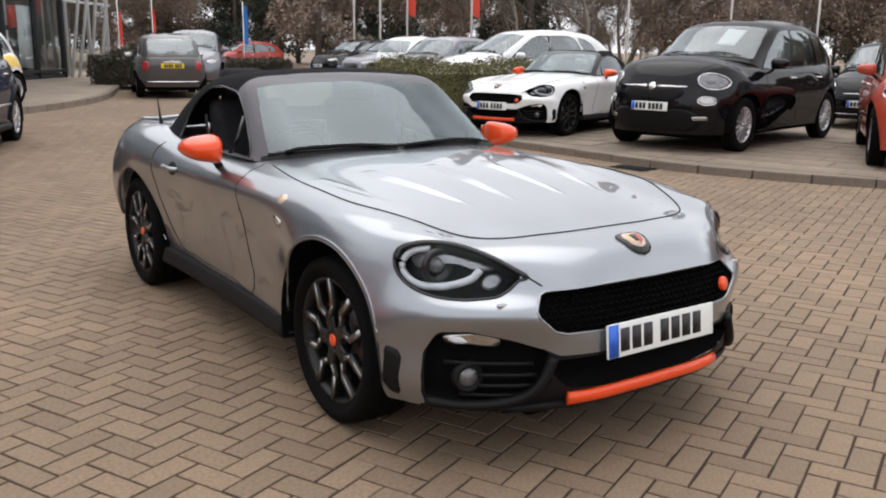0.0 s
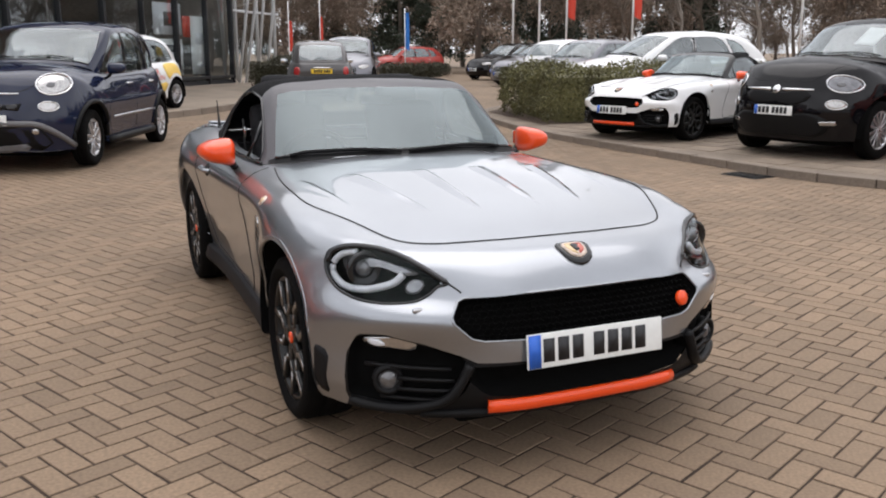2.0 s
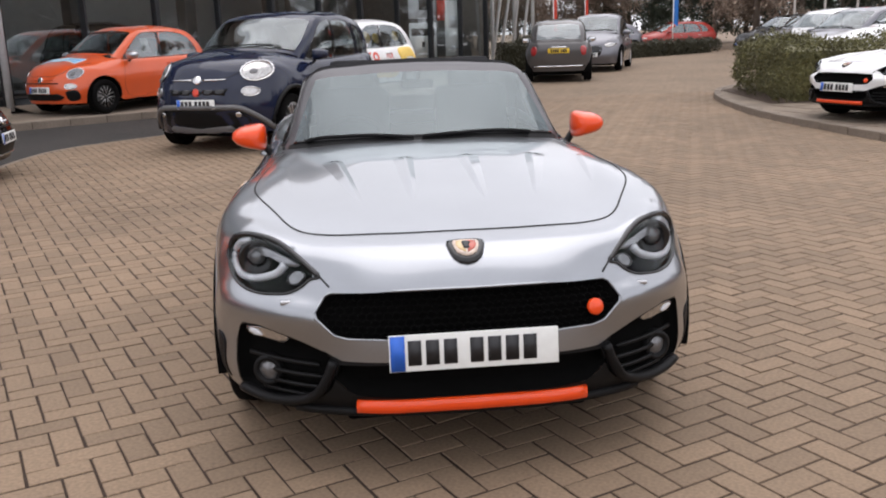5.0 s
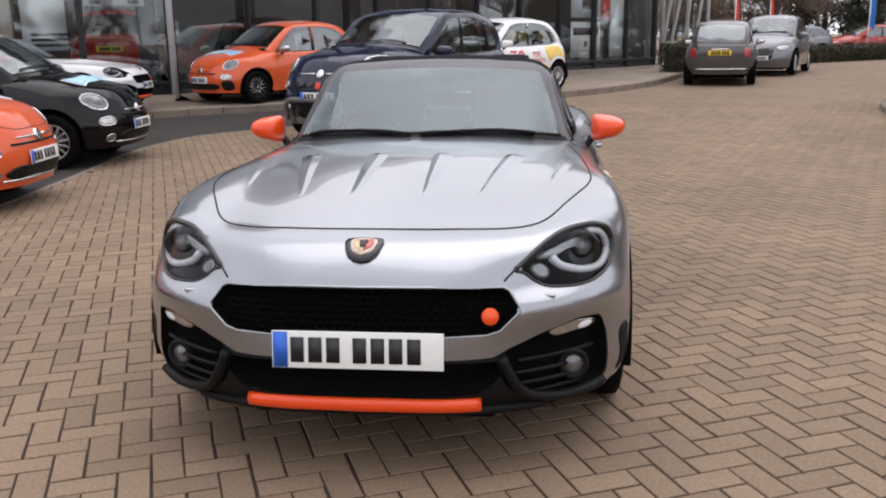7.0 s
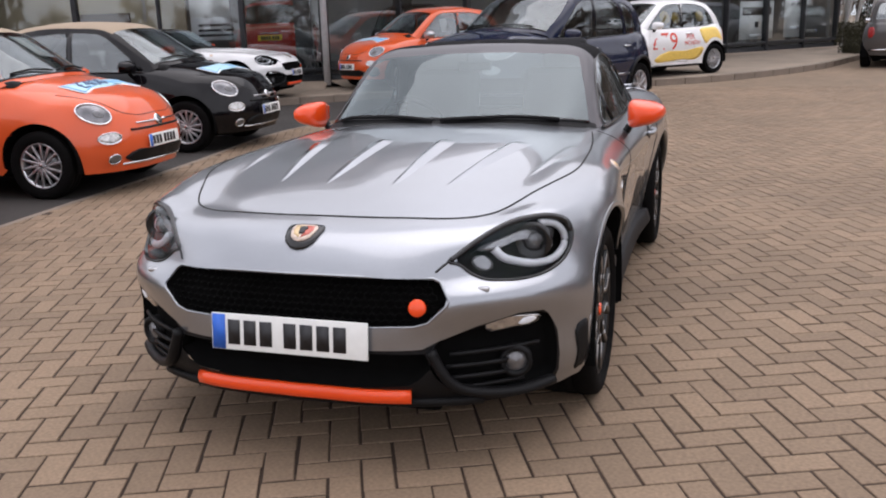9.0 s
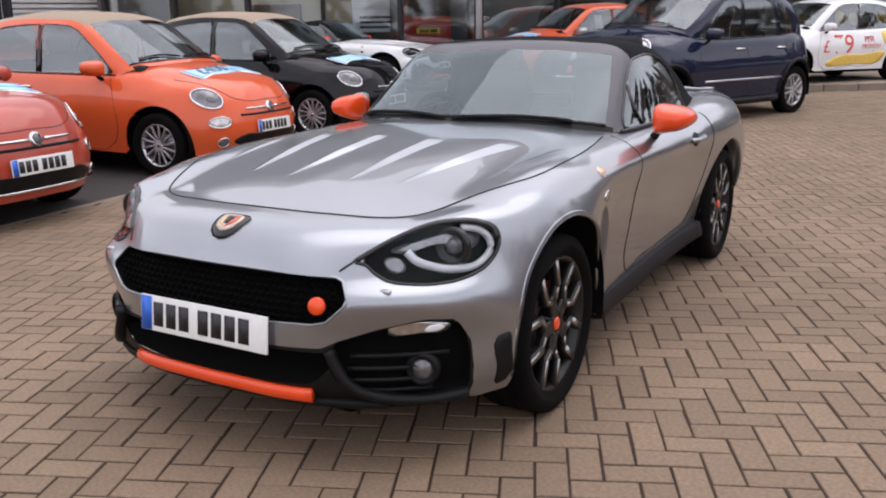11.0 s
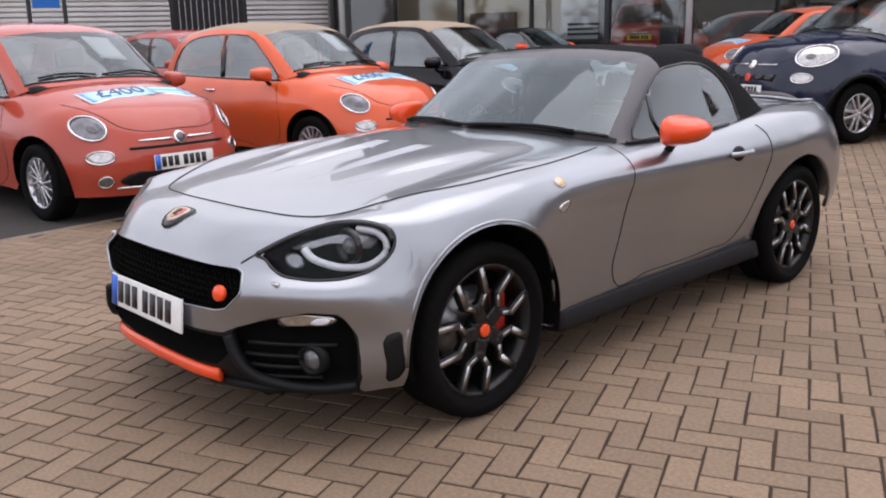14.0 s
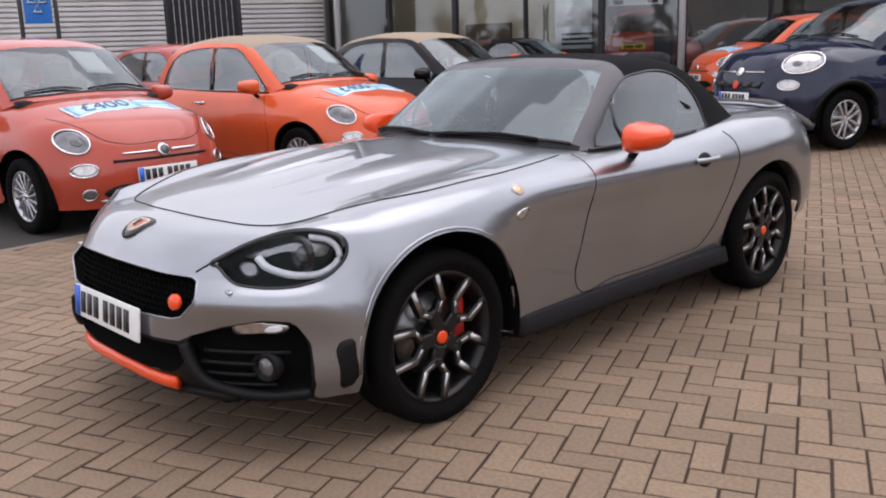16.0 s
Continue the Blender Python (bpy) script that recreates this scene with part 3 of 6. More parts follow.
    half = [(0, .398), (.40, .398), (.44, .418), (.55, .458), (.66, .483), (.725, .475), (.750, .40), (.757, .32), (.752, .265), (.735, .225), (.725, .10), (0, .10)]
    chin = np.array(half + [(-x, z) for x, z in half[-2:0:-1]])
    side_in = round_outline([(.44, .415), (.55, .452), (.66, .476), (.722, .468), (.744, .40), (.750, .32), (.738, .255), (.66, .238), (.52, .245), (.44, .30), (.42, .37)], 3)
    lamp = round_outline([(.457, .640), (.484, .661), (.53, .694), (.585, .724), (.648, .740), (.712, .737), (.755, .712), (.770, .678), (.769, .634), (.752, .600), (.718, .581), (.666, .575), (.605, .579), (.552, .588), (.516, .606), (.486, .630)], 3)
    f_near = lambda c: c.y < -1.35
    low = bm.copy()
    cut(low, bvh, "front", chin, f_near, True)
    cut(bm, bvh, "front", chin, f_near)
    cut(low, bvh, "front", lower, f_near)
    cut(bm, bvh, "front", grille, f_near)
    for o in (side_in, mirror_outline(side_in)):
        cut(low, bvh, "front", o, f_near)
    for o in (lamp, mirror_outline(lamp)):
        cut(bm, bvh, "front", o, f_near)
    part("bumper_lower", low, "plastic", car, "black plastic lower bumper")
    body = part("body", bm, body_mat, car)
    # wheel wells
    for yc, zc, r in arches:
        for sg in (1, -1):
            b2 = bmesh.new()
            w = np.linspace(-0.25 if yc < 0 else 0.06, np.pi + 0.25, 28)
            rows = [[b2.verts.new((sg * x, yc + r * math.cos(a), zc + r * math.sin(a))) for a in w] for x in (.845 if yc < 0 else .79, .50)]
            for i in range(len(w) - 1):
                b2.faces.new((rows[0][i], rows[0][i + 1], rows[1][i + 1], rows[1][i]))
            b2.faces.new(rows[1])
            part("wheel_well", b2, "well", car)
            v = "left" if sg > 0 else "right"
            w = np.linspace(.04 if yc < 0 else .10, np.pi + .10, 30)
            lip = [on_skin(bvh, v, yc + (r + .008) * math.cos(a), zc + (r + .008) * math.sin(a))[0] - Vector((sg * .010, 0, 0)) for a in w]
            part("arch_lip", tube(lip, .0115, 8), body_mat, car)
    b2 = box((1.24, 3.1, .07), (0, .20, .165), None, .02)
    add_box(b2, (.80, .42, .07), (0, -1.56, .168), None, .02)
    part("underbody", b2, "well", car)
    # front openings: recessed floors with walls
    o = patch(bvh, "front", grille, -.05, -.05, 6)
    part("grille_recess", o, "well", car)
    o = patch(bvh, "front", lower, -.07, -.07, 5)
    part("lower_intake", o, "well", car)
    if detail:
        b2 = bmesh.new()
        for rr in range(7):
            for cc in range(-17, 18):
                x, z = (cc + .5 * (rr % 2)) * .027, .475 + rr * .0205
                if inside((x, z), grille * [0.96, 1]):
                    p, n = on_skin(bvh, "front", x, z)
                    vs = [p - n * .022 + Vector((.0135 * math.cos(a), 0, .0125 * math.sin(a))) for a in np.linspace(0, 2 * np.pi, 6, endpoint=False) + np.pi / 6]
                    b3 = tube(vs, .0022, 4, True)
                    tmp = bpy.data.meshes.new("cell")
                    b3.to_mesh(tmp)
                    b3.free()
                    b2.from_mesh(tmp)
                    bpy.data.meshes.remove(tmp)
        part("grille_mesh", b2, "mesh_black", car, "black honeycomb grille mesh")
    part("grille_lip", seam(bvh, "front", grille, .0045, True, -.001), body_mat, car)
    hook = lathe([(0, .026), (.010, .026), (.014, .022), (.014, .0001)], 20)
    hk = part("tow_cover", hook, "trim_orange", car, "round orange towing eye cover")
    p, n = on_skin(bvh, "front", .391, .525)
    hk.matrix_local = Matrix.Translation(p - n * .012) @ Vector((1, 0, 0)).rotation_difference(n).to_matrix().to_4x4()
    for sg in (1, -1):
        fl = (lambda o: o) if sg > 0 else mirror_outline
        part("side_intake", patch(bvh, "front", fl(side_in), -.045, -.045, 5), "well", car)
        # slats and fog lamp
        for z, x0, x1 in ((.372, .47, .70), (.335, .46, .62), (.30, .47, .62), (.265, .49, .66)):
            b2 = tube([on_skin(bvh, "front", sg * x, z)[0] + Vector((0, .018, 0)) for x in np.linspace(x0, x1, 7)], .007, 6)
            part("intake_slat", b2, "plastic", car)
        p, n = on_skin(bvh, "front", sg * .655, .325)
        fog = part("fog_lamp", lathe([(-.02, .052), (.012, .05), (.016, .036), (0, .034), (-.004, .0001)], 24), "plastic", car)
        fog.matrix_local = Matrix.Translation(p - n * .022) @ Vector((1, 0, 0)).rotation_difference((n + Vector((0, -1.2, 0))).normalized()).to_matrix().to_4x4()
        part("fog_reflector", lathe([(.002, .034), (.010, .025), (.014, .0001)], 20), "fog_lens", fog)
        b2 = patch(bvh, "front", fl(round_outline([(.572, .440), (.582, .466), (.613, .474), (.678, .468), (.714, .455), (.704, .441), (.646, .436)], 3)), -.004, .02, 3)
        part("turn_signal", b2, "lamp_white", car, "clear indicator lamp")
        b2 = patch(bvh, "front", fl(round_outline([(.655, .444), (.672, .460), (.70, .455), (.695, .446)], 3)), -.001, .004, 2)
        part("indicator_bulb", b2, "lamp_grey", car)
        # bumper blade under the intake
        line = [(.425, .395), (.445, .345), (.49, .275), (.56, .242), (.66, .230), (.735, .238)]
        b2 = tube([on_skin(bvh, "front", sg * x, z)[0] + Vector((0, -.004, 0)) for x, z in curve_points(line, 4)], .024, 8, False, .7)
        part("bumper_blade", b2, "plastic", car)
        # headlamp
        b2 = patch(bvh, "front", fl(lamp), -.06, -.06, 5)
        hl = part("headlamp", b2, "well", car, "dark headlamp with a curved light guide")
        ring = [(.575, .657), (.598, .633), (.64, .614), (.695, .602), (.735, .608), (.754, .636), (.750, .676), (.726, .707), (.688, .719)]
        b2 = tube([on_skin(bvh, "front", sg * x, z)[0] + Vector((-sg * .006, .022, 0)) for x, z in curve_points(ring, 4, False)], lambda t: .0135 - .003 * t, 8)
        part("light_guide", b2, "guide", hl)
        o = fl(round_outline([(.535, .672), (.58, .704), (.64, .722), (.70, .724), (.742, .698), (.735, .66), (.70, .672), (.64, .680), (.58, .660)], 3))
        part("reflector", patch(bvh, "front", o, -.030, .004, 3), "lamp_shell", hl)
        p, n = on_skin(bvh, "front", sg * .676, .664)
        b2 = bmesh.new()
        bmesh.ops.create_uvsphere(b2, u_segments=20, v_segments=12, radius=.028)
        bmesh.ops.translate(b2, vec=p + Vector((-sg * .01, .048, 0)), verts=b2.verts)
        part("projector_lens", b2, "fog_lens", hl)
        b2 = lathe([(-.01, .060), (.008, .060), (.010, .050), (-.004, .032)], 24)
        bmesh.ops.transform(b2, matrix=Matrix.Translation(p + Vector((-sg * .01, .035, 0))) @ Matrix.Rotation(-math.pi / 2, 4, "Z"), verts=b2.verts)
        part("projector_ring", b2, "gloss", hl)
        o = fl(ellipse(.556, .632, .032, .017, 20, -.5))
        part("indicator_cell", patch(bvh, "front", o, -.035, .012, 3), "lamp_shell", hl)
        b2 = patch(bvh, "front", fl(lamp), .001, .004, 5)
        cv = part("lamp_cover", b2, "clear", hl)
        cv.visible_shadow = False
        part("lamp_seal", seam(bvh, "front", fl(lamp), .0055, True), "gloss", hl)
        brow = curve_points([(.462, .643), (.484, .659), (.53, .692), (.585, .721), (.648, .737), (.712, .734), (.752, .710), (.766, .680)], 4)
        part("lamp_corner_seam", seam(bvh, "front", [(sg * x, z) for x, z in ((.462, .643), (.445, .630), (.428, .615))], .0035), "seam", car)
        part("lamp_brow", seam(bvh, "front", [(sg * x, z) for x, z in brow], .010, False, -.002), "gloss", hl)
        p, n = on_skin(bvh, "front", sg * .565, .566)
        wash = part("washer_cap", box((.034, .016, .012), p - n * .001, None, .004), "rim_silver", car)
        # arch vent behind the bumper corner
        v = "left" if sg > 0 else "right"
        part("arch_vent", patch(bvh, v, round_outline([(-1.585, .395), (-1.548, .405), (-1.540, .35), (-1.545, .25), (-1.572, .24), (-1.588, .31)], 3), .002, .006, 3), "plastic", car)
        part("side_marker", patch(bvh, v, round_outline([(-.795, .685), (-.76, .70), (-.72, .70), (-.74, .675), (-.78, .665)], 3), .004, .008, 3), "lamp_white", car)
        part("side_badge", patch(bvh, v, round_outline([(-.785, .772), (-.755, .785), (-.725, .775), (-.735, .755), (-.765, .752)], 3), .004, .006, 2), "badge_cream", car)
        part("badge_print", patch(bvh, v, round_outline([(-.765, .772), (-.745, .776), (-.742, .764), (-.76, .760)], 2), .006, .004, 2), "gold", car)
        # door
        part("door_seam", seam(bvh, v, curve_points([(-.265, .84), (-.30, .72), (-.355, .50), (-.385, .36), (-.365, .312), (-.1, .303), (.4, .307), (.60, .325), (.68, .39), (.745, .50), (.80, .66), (.80, .80), (.77, .85)], 5), .003), "seam", car)
        b2 = patch(bvh, v, round_outline([(.455, .745), (.50, .772), (.56, .768), (.575, .742), (.55, .715), (.49, .715)], 3), .001, .004, 3)
        dh = part("handle_recess", b2, "plastic", car)
        pts = [on_skin(bvh, v, y, .745)[0] + Vector((sg * o2, 0, 0)) for y, o2 in ((.44, .004), (.47, .022), (.54, .026), (.60, .022), (.625, .004))]
        part("door_handle", tube(curve_points(pts, 4), .012, 8), body_mat, car)
        # sill
        b2 = bmesh.new()
        rows = []
        for x, y, z in curve_points([(.812, -.765, .215), (.795, -.5, .208), (.778, 0, .205), (.776, .5, .205), (.80, .78, .215)], 6):
            rows.append([b2.verts.new((sg * (x + dx), y, z + dz)) for dx, dz in ((-.05, .075), (.000, .070), (.006, .062), (.020, .010), (.016, -.006), (-.10, -.020))])
        for A, B in zip(rows, rows[1:]):
            for i in range(5):
                b2.faces.new((A[i], A[i + 1], B[i + 1], B[i]))
        b2.faces.new(rows[0])
        b2.faces.new(rows[-1])
        bmesh.ops.recalc_face_normals(b2, faces=b2.faces)
        part("side_sill", b2, "skirt", car, "black plastic side skirt")
    # splitter strip
    pts = [on_skin(bvh, "front", x, .245)[0] + Vector((0, -.012, 0)) for x in np.linspace(-.36, .36, 25)]
    part("front_lip", tube(pts, .016, 8, False, 1.5), lip_mat, car, "painted front lip strip")
    pts = [on_skin(bvh, "front", x, .217)[0] + Vector((0, .0, 0)) for x in np.linspace(-.55, .55, 31)]
    part("splitter", tube(pts, .022, 8, False, .8), "plastic", car)
    # bonnet line, bulges
    bl = curve_points([(0, -1.69), (.25, -1.678), (.42, -1.645), (.50, -1.60), (.63, -1.38), (.71, -1.15), (.715, -.85), (.69, -.55), (.655, -.33)], 8)
    bl = np.concatenate([mirror_outline(bl), bl[1:]])
    part("bonnet_seam", seam(bvh, "top", bl, .0035), "seam", car)
    for x0, x1, y0, y1 in ((.126, .124, -1.40, -.76), (.315, .425, -1.38, -.72), (.560, .645, -1.24, -.70)):
        for sg in (1, -1):
            b2 = bmesh.new()
            rows = []
            for t in np.linspace(0, 1, 19):
                x, y = x0 + (x1 - x0) * t, y0 + (y1 - y0) * t
                hgt = (.013 if x0 < .5 else .004) * min(1, t * 2.2) * min(1, (1 - t) * 9)
                wd = .010 + .026 * t
                row = []
                for k in (-1, -.5, -.12, 0, .12, .4, .7, 1):
                    p, n = on_skin(bvh, "top", sg * (x + wd * k * (1.0 if k < 0 else 1.7)), y)
                    row.append(b2.verts.new(p + n * (hgt * (1 - abs(k)) - .0006)))
                rows.append(row)
            for A, B in zip(rows, rows[1:]):
                for i in range(7):
                    b2.faces.new((A[i], A[i + 1], B[i + 1], B[i]))
            bmesh.ops.recalc_face_normals(b2, faces=b2.faces)
            part("bonnet_rib", b2, body_mat, car)
    # badge
    o = round_outline([(-.046, -1.786), (0, -1.784), (.046, -1.786), (.057, -1.794), (.057, -1.830), (.044, -1.866), (0, -1.886), (-.044, -1.866), (-.057, -1.830), (-.057, -1.794)], 2)
    bd = part("badge_surround", patch(bvh, "top", o, .006, .010, 4), "gloss", car)
    o2 = (o - o.mean(0)) * .68 + o.mean(0)
    part("badge_shield", patch(bvh, "top", o2, .010, .006, 4), "badge_cream", bd)
    c = o.mean(0)
    for sg, mat in ((-1, "badge_gold"), (1, "badge_red")):
        h = np.array([(sg * .002, .018), (sg * .030, .018), (sg * .032, -.004), (sg * .024, -.022), (sg * .002, -.034)]) + c
        part("badge_field", patch(bvh, "top", h, .0115, .004, 2), mat, bd)
    part("badge_emblem", patch(bvh, "top", round_outline(np.array([(-.013, .008), (.004, .012), (.014, .002), (.006, -.006), (.010, -.018), (-.006, -.022), (-.010, -.006)]) + c, 2), .0135, .004, 2), "ink", bd)
    plate(car, bvh, 0, .432, .515, .112, "front", tilt=-6, off=.014)
    # greenhouse
    W = [
        [(0, -.40, .888), (0, -.12, 1.055), (0, .20, 1.217), (0, .45, 1.238), (0, .72, 1.205), (0, 1.0, 1.08), (0, 1.17, .905)],
        [(.36, -.345, .882), (.33, -.08, 1.05), (.31, .22, 1.206), (.31, .45, 1.226), (.32, .72, 1.192), (.35, .98, 1.075), (.40, 1.14, .904)],
        [(.655, -.20, .845), (.592, 0, 1.02), (.53, .205, 1.174), (.535, .45, 1.188), (.545, .71, 1.155), (.590, .91, 1.045), (.635, 1.08, .902)],
        [(.675, -.16, .845), (.69, .02, .848), (.70, .2, .85), (.705, .42, .853), (.705, .60, .86), (.70, .83, .882), (.665, 1.04, .903)],
    ]
    H = loft(W, 10, 8)
    wb = grid_mesh(H)
    bmesh.ops.recalc_face_normals(wb, faces=wb.faces)
    wbvh = BVHTree.FromBMesh(wb)
    wb.free()
    screen = lambda i, j: 1 <= i < 17 and j < 15
    cowl = lambda i, j: i < 1 and j < 16
    header = lambda i, j: i < 21 and not screen(i, j) and not cowl(i, j)
    rear = lambda i, j: 43 <= i < 55 and j < 9
    door_glass = np.concatenate([curve_points([(-.125, .78), (-.108, .858), (-.004, .966), (.118, 1.070), (.205, 1.122), (.33, 1.142), (.46, 1.148), (.58, 1.130), (.675, 1.072), (.728, .98), (.735, .88), (.73, .78)], 4)])
    g1 = part("windscreen", grid_mesh(H, screen), "screen", car)
    g1.visible_shadow = False
    hd, st = grid_mesh(H, header), grid_mesh(H, lambda i, j: i >= 21 and not rear(i, j))
    for sg, v in ((1, "left"), (-1, "right")):
        far = lambda q, sg=sg: q.x * sg > .45
        for sk in (hd, st):
            cut(sk, wbvh, v, door_glass, far)
        sw = grid_mesh(H * [sg, 1, 1], lambda i, j: j >= 14, False)
        cut(sw, wbvh, v, door_glass, far, True)
        if sg < 0 and detail:
            sw.free()
        else:
            part("side_window", sw, "side_glass", car).visible_shadow = False
        part("window_seal", seam(wbvh, v, door_glass[3:-3], .007), "gloss", car)
        part("window_divider", tube([on_skin(wbvh, v, y, z)[0] for y, z in ((.035, .84), (.055, .93), (.075, 1.025))], .009, 6), "gloss", car)
        part("waist_seal", tube([(sg * (H[i, 24][0] + .004), H[i, 24][1], H[i, 24][2] + .002) for i in range(0, 42)], .008, 6), "gloss", car)
    part("windscreen_frame", hd, hood_mat, car)
    part("cowl", grid_mesh(H, cowl), "plastic", car)
    part("rear_window", grid_mesh(H, rear), "clear", car).visible_shadow = False
    part("soft_top", st, "fabric", car, "black fabric folding roof")
    part("screen_seal", tube([H[1, j] * [1, 1, 1] for j in range(15, -1, -1)] + [H[1, j] * [-1, 1, 1] for j in range(1, 16)], .008, 6), "gloss", car)
    for xs_ in (np.linspace(.50, -.02, 10), np.linspace(-.06, -.56, 10)):
        pts = [on_skin(wbvh, "top", x, -.388 + .43 * x * x + .018 * (1 - abs(2 * i / 9 - 1) ** 3)) for i, x in enumerate(xs_)]
        part("wiper", tube([p + n * .012 for p, n in pts], .009, 6), "plastic", car)
    # interior
    bm = box((1.30, 1.3, .03), (0, .35, .40))
    part("cabin_floor", bm, "seat", car)
    b2 = bmesh.new()
    add_box(b2, (1.22, .40, .20), (0, -.08, .74), None, .05)
    part("dashboard", b2, "plastic", car)
    for sg in (1, -1):
        part("door_card", box((.03, 1.2, .42), (sg * .66, .3, .62), None, .01), "seat", car)
        seat(car, sg * .34, .45, .42, "seat", .95)
    for sg in (1, -1):
        part("seat_belt", tube([(sg * .60, .62, 1.00), (sg * .60, .60, .80), (sg * .58, .55, .55)], .020, 6, False, .25), "plastic", car)
    part("belt_buckle", box((.012, .03, .06), (-.60, .585, .93), None, .004), "chrome", car)
    part("rear_bulkhead", box((1.2, .05, .46), (0, .86, .62), None, .01), "seat", car)
    steering_wheel(car, -.34, .12, .80)
    part("interior_mirror", box((.17, .02, .045), (0, .13, 1.115), None, .01), "seat", car)
    mirrors(car, .857, .030, .893, mirror_mat, .93, True)
    # tail
    pts = [on_skin(bvh, "top", x, 1.93 - .18 * (x / .55) ** 2)[0] + Vector((0, .01, .012)) for x in np.linspace(-.60, .60, 25)]
    pts = [p + Vector((0, .004, -.002)) for p in pts]
    part("tail_spoiler", tube(pts, .022, 10, False, .40), body_mat, car, "small boot lid lip")
    for sg in (1, -1):
        part("tail_lamp", patch(bvh, "rear", round_outline([(sg * .40, .78), (sg * .55, .80), (sg * .62, .74), (sg * .58, .68), (sg * .42, .68)], 3), .004, .008, 3), "redlamp", car)
    plate(car, bvh, 0, .50, .515, .112, "rear", True)
    part("aerial", tube([(-.60, 1.36, .89), (-.60, 1.385, .92), (-.60, 1.43, 1.06)], lambda t: .012 * (1 - t) + .003, 8), "plastic", car)
    for x in (.728, -.728):
        for y in (-1.155, 1.155):
            wheel(car, x, y, .308, .205, "sport" if detail else "black", .232)
    car.matrix_world = m
    return car


# ---------------------------------------------------------------- small retro hatchbacks and their taller relatives
def hatch_lines(kx, ky, kz, front=0.0, rear=0.0, nose=0.0, bluff=0.0, top=1.0):
    """Feature lines of a round hatchback, scaled; front and rear lengthen the overhangs."""
    v0 = [(0, -1.80, .20), (0, -1.86, .40), (0, -1.815, .62), (0, -1.69, .79), (0, -1.40, .90), (0, -.95, 1.0), (0, -.3, .97), (0, .3, .97), (0, .9, .97), (0, 1.40, .98), (0, 1.66, .92), (0, 1.71, .60), (0, 1.64, .25)]
    v1 = [(.35, -1.765, .20), (.35, -1.825, .40), (.35, -1.775, .62), (.34, -1.65, .79), (.34, -1.36, .892), (.34, -.93, .985), (.34, -.3, .97), (.34, .3, .97), (.34, .9, .97), (.34, 1.39, .98), (.34, 1.64, .92), (.34, 1.69, .60), (.33, 1.62, .25)]
    v2 = [(.55, -1.66, .20), (.575, -1.71, .40), (.57, -1.65, .62), (.55, -1.53, .79), (.54, -1.27, .875), (.55, -.86, .95), (.57, -.3, .95), (.57, .3, .95), (.57, .9, .955), (.55, 1.37, .97), (.53, 1.58, .91), (.54, 1.63, .60), (.50, 1.57, .25)]
    v3 = [(.66, -1.55, .20), (.70, -1.56, .40), (.705, -1.48, .60), (.69, -1.36, .76), (.695, -1.12, .83), (.705, -.75, .89), (.72, -.3, .905), (.725, .3, .915), (.72, .9, .93), (.69, 1.30, .94), (.64, 1.50, .88), (.66, 1.55, .58), (.60, 1.50, .25)]
    v4 = [(.72, -1.47, .20), (.77, -1.42, .38), (.79, -1.32, .55), (.80, -1.15, .66), (.808, -.95, .70), (.808, -.72, .72), (.81, -.3, .72), (.812, .3, .73), (.815, .9, .75), (.79, 1.2, .76), (.74, 1.42, .74), (.725, 1.48, .52), (.66, 1.46, .24)]
    v5 = [(.74, -1.40, .20), (.78, -1.34, .20), (.79, -1.25, .20), (.80, -1.12, .20), (.80, -.95, .20), (.79, -.7, .21), (.78, -.3, .22), (.78, .3, .22), (.79, .9, .22), (.79, 1.2, .22), (.76, 1.4, .22), (.73, 1.46, .22), (.68, 1.44, .22)]
    w0 = [(0, -.97, 1.0), (0, -.62, 1.22), (0, -.27, 1.42), (0, .25, 1.49), (0, .85, 1.47), (0, 1.25, 1.39), (0, 1.50, 1.15), (0, 1.64, .95)]
    w1 = [(.36, -.93, .985), (.35, -.58, 1.215), (.34, -.24, 1.41), (.34, .25, 1.475), (.34, .85, 1.455), (.34, 1.23, 1.375), (.35, 1.47, 1.14), (.36, 1.61, .95)]
    w2 = [(.665, -.76, .93), (.615, -.48, 1.16), (.575, -.2, 1.36), (.57, .25, 1.415), (.57, .8, 1.40), (.565, 1.15, 1.32), (.585, 1.38, 1.12), (.60, 1.50, .93)]
    w3 = [(.70, -.70, .90), (.715, -.4, .905), (.72, -.1, .91), (.72, .3, .915), (.715, .75, .925), (.70, 1.1, .935), (.67, 1.3, .94), (.62, 1.46, .93)]
    def fit_(line):
        out = []
        for x, y, z in line:
            yy = y * ky
            if y < -1.15:
                yy -= front * (-y - 1.15) / .7
            if y > 1.15:
                yy += rear * (y - 1.15) / .55
            zz = z * kz
            if y < -.55 and z < 1.02:
                zz += nose * min(max((z - .3) / .35, 0), 1) * min(1, (-y - .55) / .35)
            if y < -.95 and z < 1.02:
                zz += bluff * min(max((z - .3) / .35, 0), 1) * min(1, (-y - .95) / .45)
            out.append((x * kx * (1 + (top - 1) * min(1, max(0, (z - .95) / .25))), yy, zz))
        return out
    return [fit_(l) for l in (v0, v1, v2, v3, v4, v5)], [fit_(l) for l in (w0, w1, w2, w3)]


